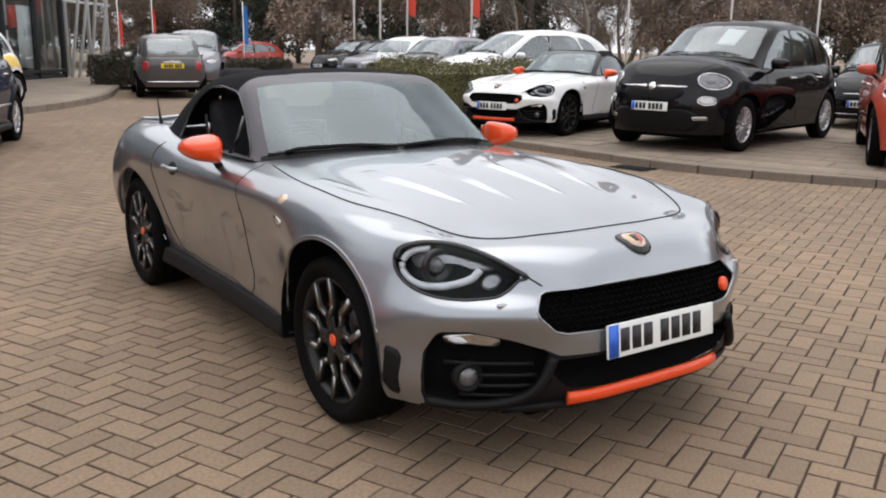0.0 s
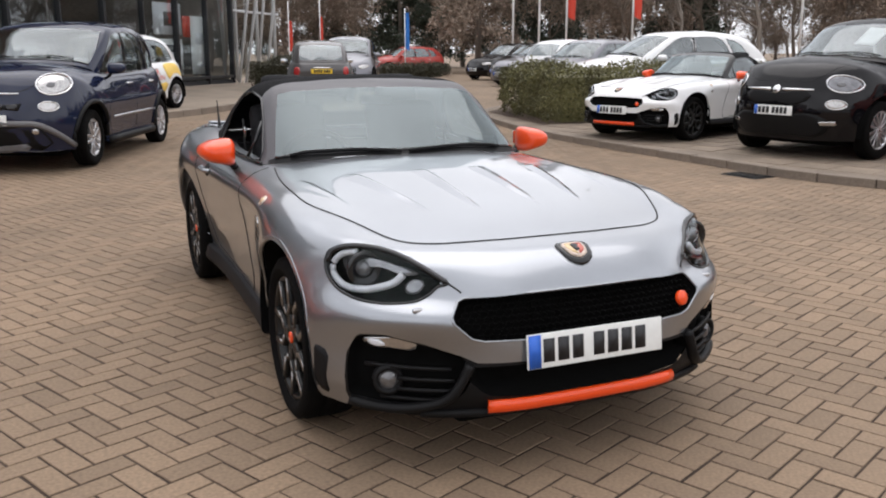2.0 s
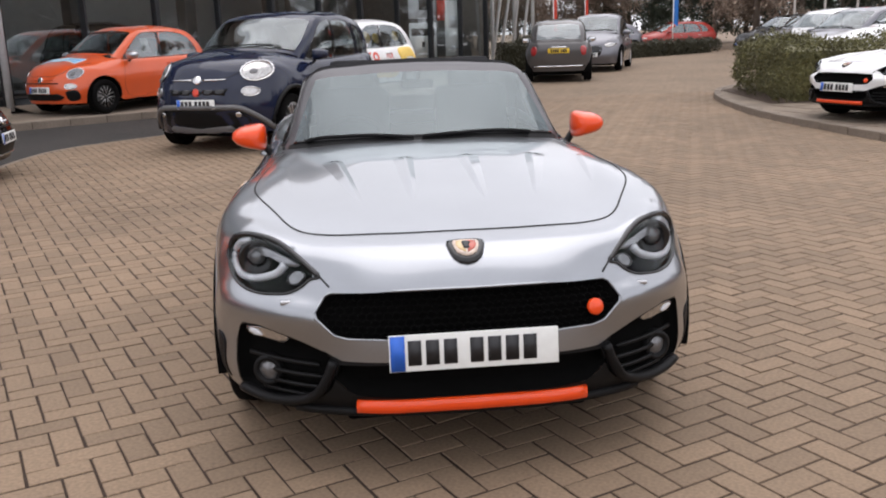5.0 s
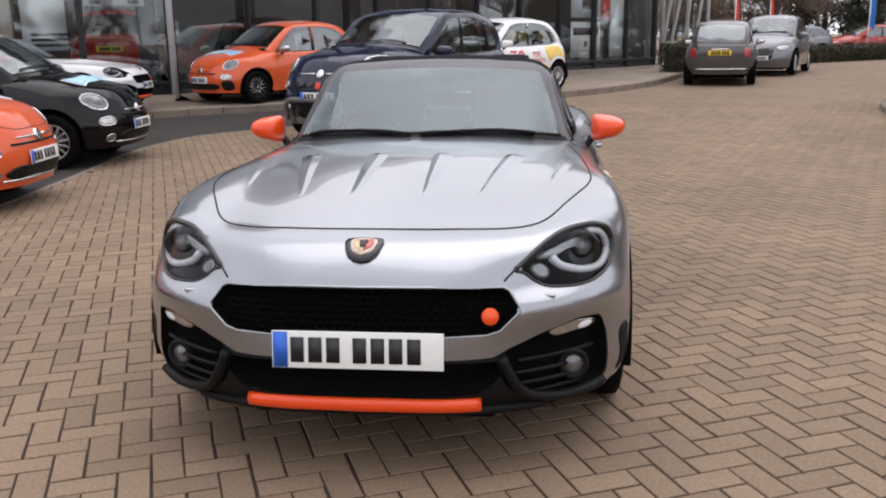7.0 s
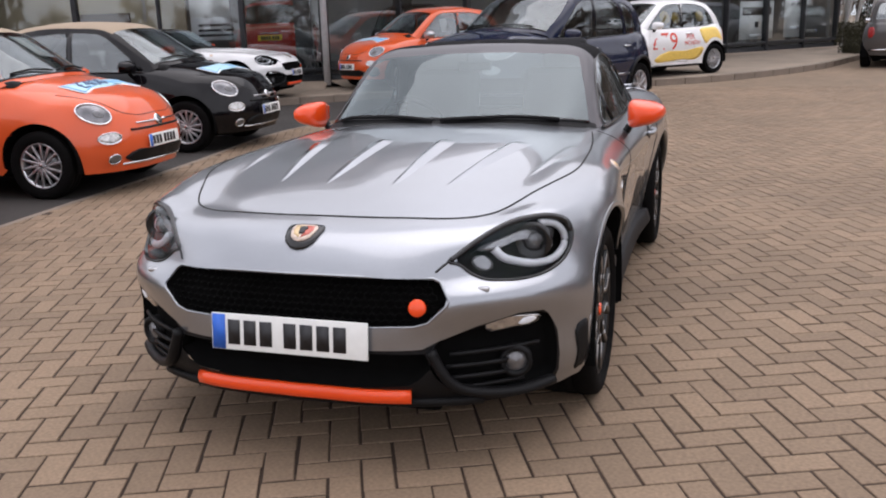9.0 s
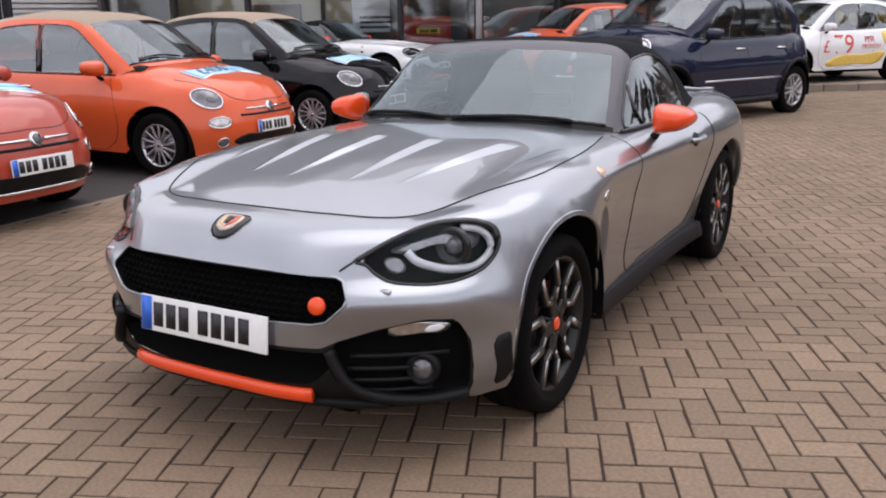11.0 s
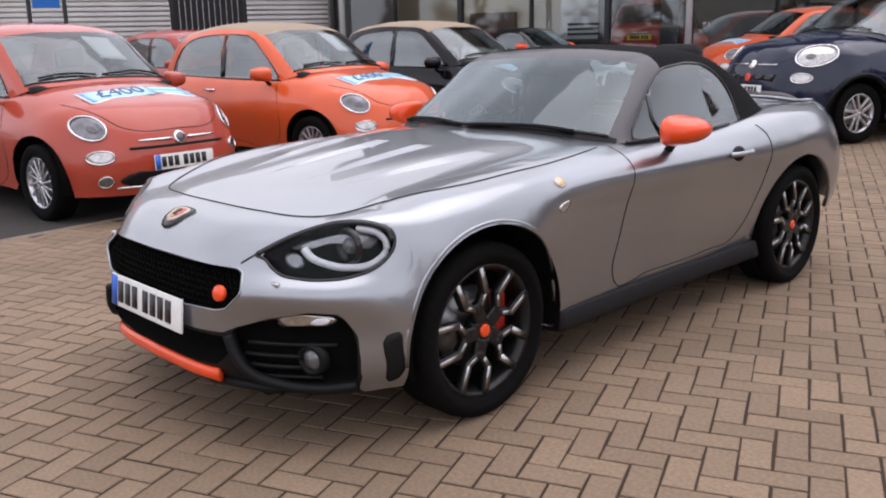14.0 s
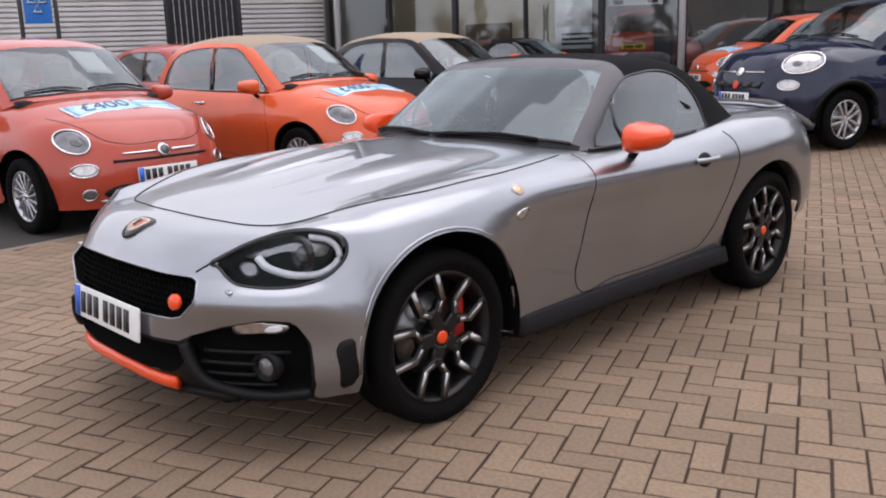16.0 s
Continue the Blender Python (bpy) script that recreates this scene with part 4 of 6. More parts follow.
def hatchback(name, label, body_mat, m, kx=1.0, ky=1.0, kz=1.0, front=0.0, rear=0.0, wheels="multi", wr=.29, roof_mat=None, mirror_mat=None,
              face="retro", doors=2, seats="seat", cladding=False, plate_z=.43, price="", sheets=0, category="car", group="", glass_rear=True, nose=0.0, bluff=0.0, top=1.0):
    car = thing(name, label, category, None, group)
    L, W = hatch_lines(kx, ky, kz, front, rear, nose, bluff, top)
    G = loft(L, 7, 7)
    bm = grid_mesh(G)
    bmesh.ops.recalc_face_normals(bm, faces=bm.faces)
    bm.normal_update()
    bvh = BVHTree.FromBMesh(bm)
    ya = 1.15 * ky
    ar = wr + .055
    for yc in (-ya, ya):
        for view, sg in (("left", 1), ("right", -1)):
            cut(bm, bvh, view, arch(yc, wr + .01, ar), lambda c, sg=sg: c.x * sg > .45)
    hole = np.array([(x * kx, y * ky) for x, y in round_outline([(0, -.9), (.4, -.85), (.62, -.66), (.66, 0), (.66, .8), (.60, 1.25), (.3, 1.42), (0, 1.45), (-.3, 1.42), (-.60, 1.25), (-.66, .8), (-.66, 0), (-.62, -.66), (-.4, -.85)], 3)])
    cut(bm, bvh, "top", hole, lambda c: c.z > .75 * kz)
    body = part("body", bm, body_mat, car)
    for yc in (-ya, ya):
        for sg in (1, -1):
            b2 = bmesh.new()
            w = np.linspace(-.25, np.pi + .25, 20)
            rows = [[b2.verts.new((sg * x, yc + ar * math.cos(a), wr + .01 + ar * math.sin(a))) for a in w] for x in (.79 * kx, .42 * kx)]
            for i in range(len(w) - 1):
                b2.faces.new((rows[0][i], rows[0][i + 1], rows[1][i + 1], rows[1][i]))
            b2.faces.new(rows[1])
            part("wheel_well", b2, "well", car)
            if cladding:
                w = np.linspace(-.05, np.pi + .05, 22)
                pts = [on_skin(bvh, "left" if sg > 0 else "right", yc + (ar + .03) * math.cos(a), wr + .01 + (ar + .03) * math.sin(a))[0] for a in w]
                part("arch_cladding", tube(pts, .034, 6, False, .8), "plastic", car)
    part("underbody", box((1.12 * kx, 3.0 * ky, .07), (0, -.05, .195), None, .02), "well", car)
    # glasshouse
    H = loft(W, 7, 6)
    wb = grid_mesh(H)
    bmesh.ops.recalc_face_normals(wb, faces=wb.faces)
    wbvh = BVHTree.FromBMesh(wb)
    wb.free()
    screen = lambda i, j: 1 <= i < 13 and j < 11
    back = lambda i, j: 36 <= i < 47 and j < 10
    roof = lambda i, j: 13 <= i < 36 and j < 12
    front_glass = [(-.63, .78), (-.615, .93), (-.45, 1.085), (-.30, 1.21), (-.19, 1.30), (-.08, 1.345)]
    if doors == 2:
        panes = [front_glass + [(.08, 1.360), (.225, 1.365), (.235, 1.2), (.24, 1.0), (.245, .78)],
                 [(.31, .78), (.305, 1.0), (.30, 1.2), (.29, 1.365), (.50, 1.360), (.72, 1.345), (.90, 1.31), (1.04, 1.235), (1.14, 1.13), (1.20, 1.03), (1.22, .96), (1.22, .78)]]
    else:
        panes = [front_glass + [(.02, 1.355), (.105, 1.36), (.115, 1.2), (.12, 1.0), (.125, .78)],
                 [(.185, .78), (.18, 1.0), (.175, 1.2), (.165, 1.36), (.40, 1.365), (.58, 1.355), (.68, 1.31), (.76, 1.19), (.82, 1.05), (.84, .95), (.84, .78)],
                 [(.92, .78), (.91, .95), (.86, 1.12), (.78, 1.26), (.76, 1.33), (.92, 1.295), (1.04, 1.22), (1.13, 1.10), (1.19, .99), (1.2, .78)]]
    panes = [np.array(q) * [ky, kz] for q in panes]
    cab = grid_mesh(H, lambda i, j: not screen(i, j) and not (glass_rear and back(i, j)) and not roof(i, j))
    for nm, fn in (("windscreen", screen), ("rear_window", back)):
        part(nm, grid_mesh(H, fn), "hatch_screen" if nm == "windscreen" else "glass", car).visible_shadow = False
    for sg, v in ((1, "left"), (-1, "right")):
        far = lambda q, sg=sg: q.x * sg > .40 * kx
        for o in panes:
            cut(cab, wbvh, v, o, far)
            sw = grid_mesh(H * [sg, 1, 1], lambda i, j: j >= 10, False)
            cut(sw, wbvh, v, o, far, True)
            part("side_window", sw, "glass", car).visible_shadow = False
            part("window_seal", seam(wbvh, v, [q for q in o if q[1] > .9 * kz], .007), "gloss", car)
        y0, y1 = panes[0][-2][0], panes[1][1][0]
        part("door_pillar", patch(wbvh, v, [(y0 - .004, .93 * kz), (y0 - .015, 1.36 * kz), (y1 - .012, 1.36 * kz), (y1 + .004, .93 * kz)], .003, .004, 3), "gloss", car)
    part("cabin_frame", cab, body_mat, car)
    part("roof", grid_mesh(H, roof), roof_mat or body_mat, car)
    part("screen_seal", tube([H[1, j] for j in range(11, -1, -1)] + [H[1, j] * [-1, 1, 1] for j in range(1, 12)], .011, 6), "gloss", car)
    for sg in (1, -1):
        part("waist_seal", tube([(sg * (H[i, 18][0] + .003), H[i, 18][1], H[i, 18][2] + .004) for i in range(1, 38)], .009, 6), "gloss", car)
    wiper(car, wbvh, .50 * kx, -.80 * ky, -.05 * kx, -.90 * ky)
    wiper(car, wbvh, -.10 * kx, -.89 * ky, -.52 * kx, -.78 * ky)
    # cabin
    part("cabin_floor", box((1.2 * kx, 2.3 * ky, .03), (0, .25, .36)), "seat", car)
    part("dashboard", box((1.25 * kx, .45, .26), (0, -.66 * ky, .86 * kz), None, .06), "plastic", car)
    for sg in (1, -1):
        seat(car, sg * .35 * kx, .05, .45 * kz, seats)
        part("door_card", box((.03, 1.9 * ky, .45), (sg * .68 * kx, .2, .66 * kz), None, .01), "seat", car)
    part("rear_bench", box((1.15 * kx, .16, .50), (0, .85 * ky, .78 * kz), Matrix.Rotation(-.25, 4, "X"), .05), seats, car)
    steering_wheel(car, -.35 * kx, -.36 * ky, .93 * kz)
    # doors
    for sg, v in ((1, "left"), (-1, "right")):
        ds = [[(-.62, .88), (-.70, .70), (-.72, .40), (-.66, .30), (.0, .29), (.42, .31), (.50, .45), (.52, .91)]]
        if doors == 4:
            ds = [[(-.62, .88), (-.70, .70), (-.72, .40), (-.66, .30), (-.2, .29), (.12, .30), (.16, .45), (.16, .90)],
                  [(.16, .90), (.16, .45), (.2, .30), (.5, .30), (.72, .40), (.84, .58), (.92, .75), (.92, .92)]]
        for d in ds:
            part("door_seam", seam(bvh, v, [(a * ky, b * kz) for a, b in curve_points(d, 4)], .003), "seam", car)
            yh = d[-1][0] - .12
            pts = [on_skin(bvh, v, (yh + dy) * ky, .80 * kz)[0] + Vector((sg * o2, 0, 0)) for dy, o2 in ((-.09, .003), (-.06, .025), (.04, .025), (.07, .003))]
            part("door_handle", tube(pts, .012, 6), "chrome" if face != "abarth" else body_mat, car)
    # face
    if face in ("retro", "abarth", "mpv", "suv"):
        lz, lx, lr = {"retro": (.695, .585, .085), "abarth": (.695, .585, .085), "mpv": (.835, .575, .112), "suv": (.775, .60, .104)}[face]
        for sg in (1, -1):
            o = ellipse(sg * lx * kx, lz * kz, lr * kx * {"suv": 1.22, "mpv": 1.12}.get(face, 1.0), lr * kz * {"suv": .76, "mpv": .85}.get(face, 1.0), 28, sg * -.35)
            hl = part("headlamp", patch(bvh, "front", o, .008, .02, 4), "lamp_white" if face == "mpv" else "hatch_lamp", car, "round clear headlamp")
            part("lamp_ring", seam(bvh, "front", o, .008, True, .008), "chrome", hl)
            o2 = (o - o.mean(0)) * (.34 if face in ("retro", "abarth") else .26) + o.mean(0) + [-sg * .012, -.006]
            part("lamp_lens", patch(bvh, "front", o2, .012, .01, 3), "fog_lens", hl)
            o = ellipse(sg * lx * .985 * kx, (lz - .205) * kz, .075 * kx, .046 * kz, 24, sg * -.12)
            hl = part("driving_lamp", patch(bvh, "front", o, .008, .02, 3), "lamp_white", car, "small oval lamp below the headlamp")
            part("lamp_ring", seam(bvh, "front", o, .006, True, .008), "chrome", hl)
        # moustache bars and badge
        bz = {"retro": .595, "abarth": .60, "mpv": .755, "suv": .715}[face] * kz
        for sg in (1, -1):
            pts = [on_skin(bvh, "front", sg * x * kx, bz + .008 * (x - .06))[0] + Vector((0, -.008, 0)) for x in np.linspace(.07, .40 if face == "suv" else .33, 8)]
            part("chrome_bar", tube(pts, lambda t: (.021 if face == "suv" else .012) * (1 - .5 * t), 8), "chrome" if face != "abarth" else body_mat, car)
        p, n = on_skin(bvh, "front", 0, bz)
        bd = part("badge", lathe([(-.01, .052), (.010, .052), (.014, .046), (.012, .0001)], 28), "chrome", car)
        bd.matrix_local = Matrix.Translation(p) @ Vector((1, 0, 0)).rotation_difference(n).to_matrix().to_4x4()
        part("badge_disc", lathe([(.0125, .040), (.0155, .038), (.0155, .0001)], 24), "darkgrey" if face in ("retro", "abarth") else "chrome", bd)
        if face == "mpv":
            part("upper_grille", patch(bvh, "front", np.array([(-.36, .665), (.36, .665), (.33, .595), (-.33, .595)]) * [kx, kz], .003, .01, 4), "plastic", car)
            for k in range(-2, 3):
                part("grille_tooth", patch(bvh, "front", np.array([(k * .135 - .055, .655), (k * .135 + .055, .655), (k * .135 + .048, .605), (k * .135 - .048, .605)]) * [kx, kz], .007, .008, 2), "gloss", car)
            o = ellipse(0, .628 * kz, .04, .045, 16)
            part("poppy_badge", patch(bvh, "front", o, .016, .014, 3), "red_print", car, "red flower badge fixed to the grille")
            part("bumper_guard", tube([on_skin(bvh, "front", x * kx, z * kz)[0] + Vector((0, -.004, 0)) for x, z in curve_points([(-.72, .24), (-.63, .36), (-.50, .455), (-.30, .475), (0, .475), (.30, .475), (.50, .455), (.63, .36), (.72, .24)], 5)], .034, 8), "cladding", car, "grey bumper guard")
            part("lower_grille", patch(bvh, "front", round_outline(np.array([(-.50, .43), (0, .44), (.50, .43), (.58, .28), (0, .235), (-.58, .28)]) * [kx, kz], 3), .004, .01, 4), "plastic", car)
            part("skid_plate", patch(bvh, "front", round_outline(np.array([(-.40, .25), (0, .25), (.40, .25), (.36, .215), (0, .21), (-.36, .215)]) * [kx, kz], 3), .012, .012, 5), "cladding", car)
            for sg in (1, -1):
                part("fog_lamp", patch(bvh, "front", ellipse(sg * .46 * kx, .40 * kz, .03, .03, 16), .03, .02, 2), "lamp_white", car)
        elif face == "suv":
            part("upper_grille", patch(bvh, "front", round_outline(np.array([(-.38, .66), (0, .67), (.38, .66), (.34, .60), (0, .59), (-.34, .60)]) * [kx, kz], 3), .010, .015, 7), "plastic", car)
            part("lower_grille", patch(bvh, "front", round_outline(np.array([(-.46, .46), (-.2, .47), (.2, .47), (.46, .46), (.56, .38), (.50, .27), (.2, .25), (-.2, .25), (-.50, .27), (-.56, .38)]) * [kx, kz], 3), .010, .015, 8), "plastic", car)
            for sg in (1, -1):
                part("fog_lamp", patch(bvh, "front", np.array([(sg * .47, .40), (sg * .60, .405), (sg * .61, .365), (sg * .48, .36)]) * [kx, kz], .016, .012, 3), "lamp_white", car)
        else:
            part("grille_slot", tube([on_skin(bvh, "front", x * kx, .545 * kz)[0] + Vector((0, -.002, 0)) for x in np.linspace(-.40, .40, 25)], .013, 6, False, .8), "plastic", car)
            part("lower_grille", patch(bvh, "front", round_outline(np.array([(-.42, .36), (-.2, .365), (0, .366), (.2, .365), (.42, .36), (.48, .315), (.40, .272), (.2, .265), (0, .263), (-.2, .265), (-.40, .272), (-.48, .315)]) * [kx, kz], 3), .012, .02, 8), "plastic", car)
            if face == "retro":
                part("chrome_strip", tube([on_skin(bvh, "front", x * kx, .262 * kz)[0] + Vector((0, -.012, 0)) for x in np.linspace(-.50, .50, 17)], .010, 6), "chrome", car)
                for sg in (1, -1):
                    fg = part("fog_lamp", patch(bvh, "front", ellipse(sg * .56 * kx, .315 * kz, .036, .036, 18), .014, .016, 3), "fog_lens", car)
                    part("lamp_ring", seam(bvh, "front", ellipse(sg * .56 * kx, .315 * kz, .040, .040, 18), .006, True, .012), "chrome", fg)
            if face == "abarth":
                for sg in (1, -1):
                    part("bumper_duct", patch(bvh, "front", round_outline(np.array([(sg * .52, .40), (sg * .66, .42), (sg * .66, .27), (sg * .54, .25)]) * [kx, kz], 3), .003, .01, 3), "plastic", car)
    else:
        for sg in (1, -1):
            part("headlamp", patch(bvh, "front", round_outline(np.array([(sg * .40, .66), (sg * .62, .72), (sg * .70, .70), (sg * .62, .64), (sg * .45, .62)]) * [kx, kz], 3), .006, .012, 3), "lamp_white", car)
        part("upper_grille", patch(bvh, "front", round_outline(np.array([(-.34, .64), (0, .65), (.34, .64), (.30, .42), (0, .40), (-.30, .42)]) * [kx, kz], 3), .003, .01, 4), "gloss", car)
    plate(car, bvh, 0, plate_z * kz, .515, .112, "front", tilt=-4)
    plate(car, bvh, 0, (.74 if face in ("retro", "abarth") else .70) * kz, .515, .112, "rear", True, flag=False)
    part("tailgate_bar", tube([on_skin(bvh, "rear", x, .825 * kz)[0] + Vector((0, .012, 0)) for x in np.linspace(-.2, .2, 7)], .013, 6), "chrome", car)
    for sg in (1, -1):
        part("tail_lamp", patch(bvh, "rear", round_outline(np.array([(sg * .55, .84), (sg * .64, .83), (sg * .665, .70), (sg * .63, .62), (sg * .56, .64)]) * [kx, kz], 3), .006, .012, 3), "redlamp", car)
    part("rear_bumper_trim", tube([on_skin(bvh, "rear", x * kx, .37 * kz)[0] + Vector((0, .006, 0)) for x in np.linspace(-.62, .62, 15)], .02, 6), "chrome" if face == "retro" else "plastic", car)
    part("tailgate_seam", seam(bvh, "rear", np.array([(-.55, .90), (-.52, .62), (-.40, .52), (0, .50), (.40, .52), (.52, .62), (.55, .90)]) * [kx, kz], .003), "seam", car)
    line = curve_points([(-.60, .86), (-.50, .785), (-.41, .70), (-.33, .672), (0, .662), (.33, .672), (.41, .70), (.50, .785), (.60, .86)], 6)
    part("bonnet_seam", seam(bvh, "front", line * [kx, kz] + [0, nose + bluff], .0035), "seam", car)
    mirrors(car, .86 * kx, -.52 * ky, .97 * kz, mirror_mat or body_mat, .95)
    for x in (.73 * kx - .02, -.73 * kx + .02):
        for y in (-ya, ya):
            wheel(car, x, y, wr, .19, wheels, wr * .66)
    if cladding:
        for sg in (1, -1):
            b2 = tube([(sg * .80 * kx, y * ky, .25) for y in np.linspace(-.75, .75, 8)], .05, 6)
            part("sill_cladding", b2, "plastic", car)
            part("door_moulding", tube([on_skin(bvh, "left" if sg > 0 else "right", y * ky, .46 * kz)[0] for y in np.linspace(-.6, .8, 9)], .016, 6), "rim_silver", car)
    car.matrix_world = m
    if price:
        # price banner lying on the bonnet
        def strip(x0, x1, y0, y1, off):
            return patch(bvh, "top", np.array([(x0, y0), (x1, y0), (x1, y1), (x0, y1)]) * [kx, ky], off, .002, 4)
        bn = part("price_banner", strip(-.46, .46, -1.175, -1.435, .006), "paper", car, "white edged light blue price banner lying on the bonnet")
        part("banner_field", strip(-.435, .435, -1.192, -1.418, .0075), "sky_blue", bn)
        part("banner_panel", strip(-.42, .10, -1.205, -1.405, .009), "banner_cyan", bn)
        if price != "-":
            tb = text_mesh(price, .20)
            lift_on(tb, bvh, -.15, -1.305 * ky, .0115)
            part("price_lettering", tb, "navy_print", bn, "dark blue price figures")
        for k in (0, 1):
            part("lettering_bar", strip(.13, .40, -1.235 - .09 * k, -1.285 - .09 * k, .0095), "banner_cyan", bn)
    if sheets:
        b2 = patch(wbvh, "top", np.array([(.10, -.66), (.34, -.66), (.34, -.36), (.10, -.36)]) * [kx, ky], -.012, .002, 3)
        part("windscreen_sheet", b2, "paper", car, "white paper sheet behind the windscreen")
    return car


def lift_on(bm, bvh, x, y, off):
    """Lays flat lettering, readable from the nose, on the skin."""
    for v in bm.verts:
        p, n = on_skin(bvh, "top", x + v.co.x, y + v.co.y)
        v.co = p + n * (off + v.co.z)

# ---------------------------------------------------------------- ground
def gz(y):
    """Height of the forecourt, which rises gently towards the showroom."""
    return 0.010 * min(max(0.0, y - 3.0), 22.0)


PAVE_TURN = radians(24)
brick_mat = surf("clay_pavers", (0.206, 0.143, 0.092), rough=0.85, vary=0.20, scale=70, bump=0.45, bscale=160, rand=0.13, stain=0.16, sscale=0.5)
joint_mat = surf("joint_sand", (0.036, 0.020, 0.011), rough=0.95, vary=0.3, scale=120, bump=0.6, stain=0.2)
tarmac_mat = surf("tarmac", (0.030, 0.026, 0.023), rough=0.9, vary=0.25, scale=150, bump=0.6, stain=0.2)
flag_mat = surf("paving_flags", (0.265, 0.212, 0.162), rough=0.85, vary=0.15, scale=50, bump=0.3, stain=0.2, rand=0.08)
bay_mat = surf("bay_paving_flags", (0.215, 0.168, 0.125), rough=0.85, vary=0.16, scale=50, bump=0.3, stain=0.25, rand=0.10)
kerb_mat = surf("kerb_stone", (0.215, 0.172, 0.135), rough=0.85, vary=0.18, scale=50, bump=0.4, stain=0.25, rand=0.08)
soil_mat = surf("bark_mulch", (0.07, 0.045, 0.03), rough=0.95, vary=0.4, scale=40, bump=0.8)


def far_pavers():
    """Pavers beyond the reach of single blocks: courses with joints at true size."""
    m = surf("far_clay_pavers", (0.200, 0.141, 0.091), rough=0.88, vary=0.16, scale=6, stain=0.14, sscale=0.35)
    nt = m.node_tree
    b = nt.nodes["Principled BSDF"]
    src = b.inputs["Base Color"].links[0].from_socket
    tc = nt.nodes.new("ShaderNodeTexCoord")
    mp = nt.nodes.new("ShaderNodeMapping")
    mp.inputs["Rotation"].default_value[2] = -PAVE_TURN
    br = nt.nodes.new("ShaderNodeTexBrick")
    br.inputs["Scale"].default_value = 1.0
    br.inputs["Brick Width"].default_value = 0.2
    br.inputs["Row Height"].default_value = 0.1
    br.inputs["Mortar Size"].default_value = 0.006
    br.inputs["Color1"].default_value = (0.9, 0.9, 0.9, 1)
    br.inputs["Color2"].default_value = (1.08, 1.08, 1.08, 1)
    br.inputs["Mortar"].default_value = (0.5, 0.5, 0.5, 1)
    mx = nt.nodes.new("ShaderNodeMix")
    mx.data_type, mx.blend_type = "RGBA", "MULTIPLY"
    mx.inputs[0].default_value = 1.0
    nt.links.new(tc.outputs["Object"], mp.inputs["Vector"])
    nt.links.new(mp.outputs[0], br.inputs["Vector"])
    nt.links.new(src, mx.inputs[6])
    nt.links.new(br.outputs["Color"], mx.inputs[7])
    nt.links.new(mx.outputs[2], b.inputs["Base Color"])
    return m


far_mat = far_pavers()
BX0, BX1, BY0, BY1 = -4.7, 6.6, -3.9, 12.6
xs, ys = [-500, BX0, BX1, 500], [-500, BY0, 3, BY1, 25, 500]
bm = bmesh.new()
vg = {}
for i, x in enumerate(xs):
    for j, y in enumerate(ys):
        vg[i, j] = bm.verts.new((x, y, gz(y) - 0.0036))
for i in range(3):
    for j in range(5):
        f = bm.faces.new((vg[i, j], vg[i + 1, j], vg[i + 1, j + 1], vg[i, j + 1]))
        f.material_index = 1 if i == 1 and j in (1, 2) else 0
ground = part("ground", bm, far_mat, None, "", False)
ground.data.materials.append(joint_mat)
tagged(ground, "clay block paved ground of the dealership forecourt", "ground", "", "structure")


def sheet(name, poly, e, mat, label, thick=0.0, category=""):
    """A flat area that follows the forecourt's rise, e metres above it."""
    bm = bmesh.new()
    bm.faces.new([bm.verts.new((x, y, 0)) for x, y in poly])
    bmesh.ops.triangulate(bm, faces=bm.faces)
    for yy in (3.0, 25.0):
        bmesh.ops.bisect_plane(bm, geom=bm.verts[:] + bm.edges[:] + bm.faces[:], plane_co=(0, yy, 0), plane_no=(0, 1, 0))
    if thick:
        r = bmesh.ops.extrude_face_region(bm, geom=bm.faces[:])
        for g in r["geom"]:
            if isinstance(g, bmesh.types.BMVert):
                g.co.z = -thick
    for v in bm.verts:
        v.co.z += gz(v.co.y) + e
    bmesh.ops.recalc_face_normals(bm, faces=bm.faces)
    ob = part(name, bm, mat, None, "", False)
    return tagged(ob, label, category or name.replace("_", " "), "", "structure")


KERB_R = curve_points([(11.0, -3.2), (8.3, -1.0), (6.9, .6), (6.25, 1.75), (5.85, 2.95), (5.75, 4.2), (5.62, 5.8), (5.56, 8.0), (5.8, 9.64), (6.2, 11.2), (6.85, 12.5), (8.1, 13.6), (10, 14.2), (14, 14.6)], 5)
KERB_L = curve_points([(-14, 3.4), (-9.5, 7.0), (-6.08, 10.04), (-4.4, 11.3), (-3.4, 11.95), (-1.5, 12.55), (.3, 13.45), (2.05, 15.43), (3.2, 17.6), (3.75, 19.2), (5.0, 23), (6.6, 27.5)], 5)
TAR = curve_points([(-3.1, -9), (-3.45, -2), (-3.62, -.8), (-4.2, 4), (-4.45, 6.4), (-4.25, 7.5), (-3.05, 8.85), (-1.5, 10.6), (-.2, 12.7)], 4)

bay = sheet("raised_bay", [*map(tuple, KERB_R), (40, 15), (40, -3.2)], 0.085, bay_mat, "raised display bay of buff paving flags", 0.12)
walk_l = sheet("pavement", [*map(tuple, KERB_L), (6.6, 40), (-30, 40), (-30, 3.4)], 0.115, flag_mat, "buff pavement in front of the showroom", 0.15)
tar = sheet("tarmac_bays", [*map(tuple, TAR), *map(tuple, KERB_L[::-1][30:]), (-14, -9)], 0.004, tarmac_mat, "dark tarmac of the parking bays")


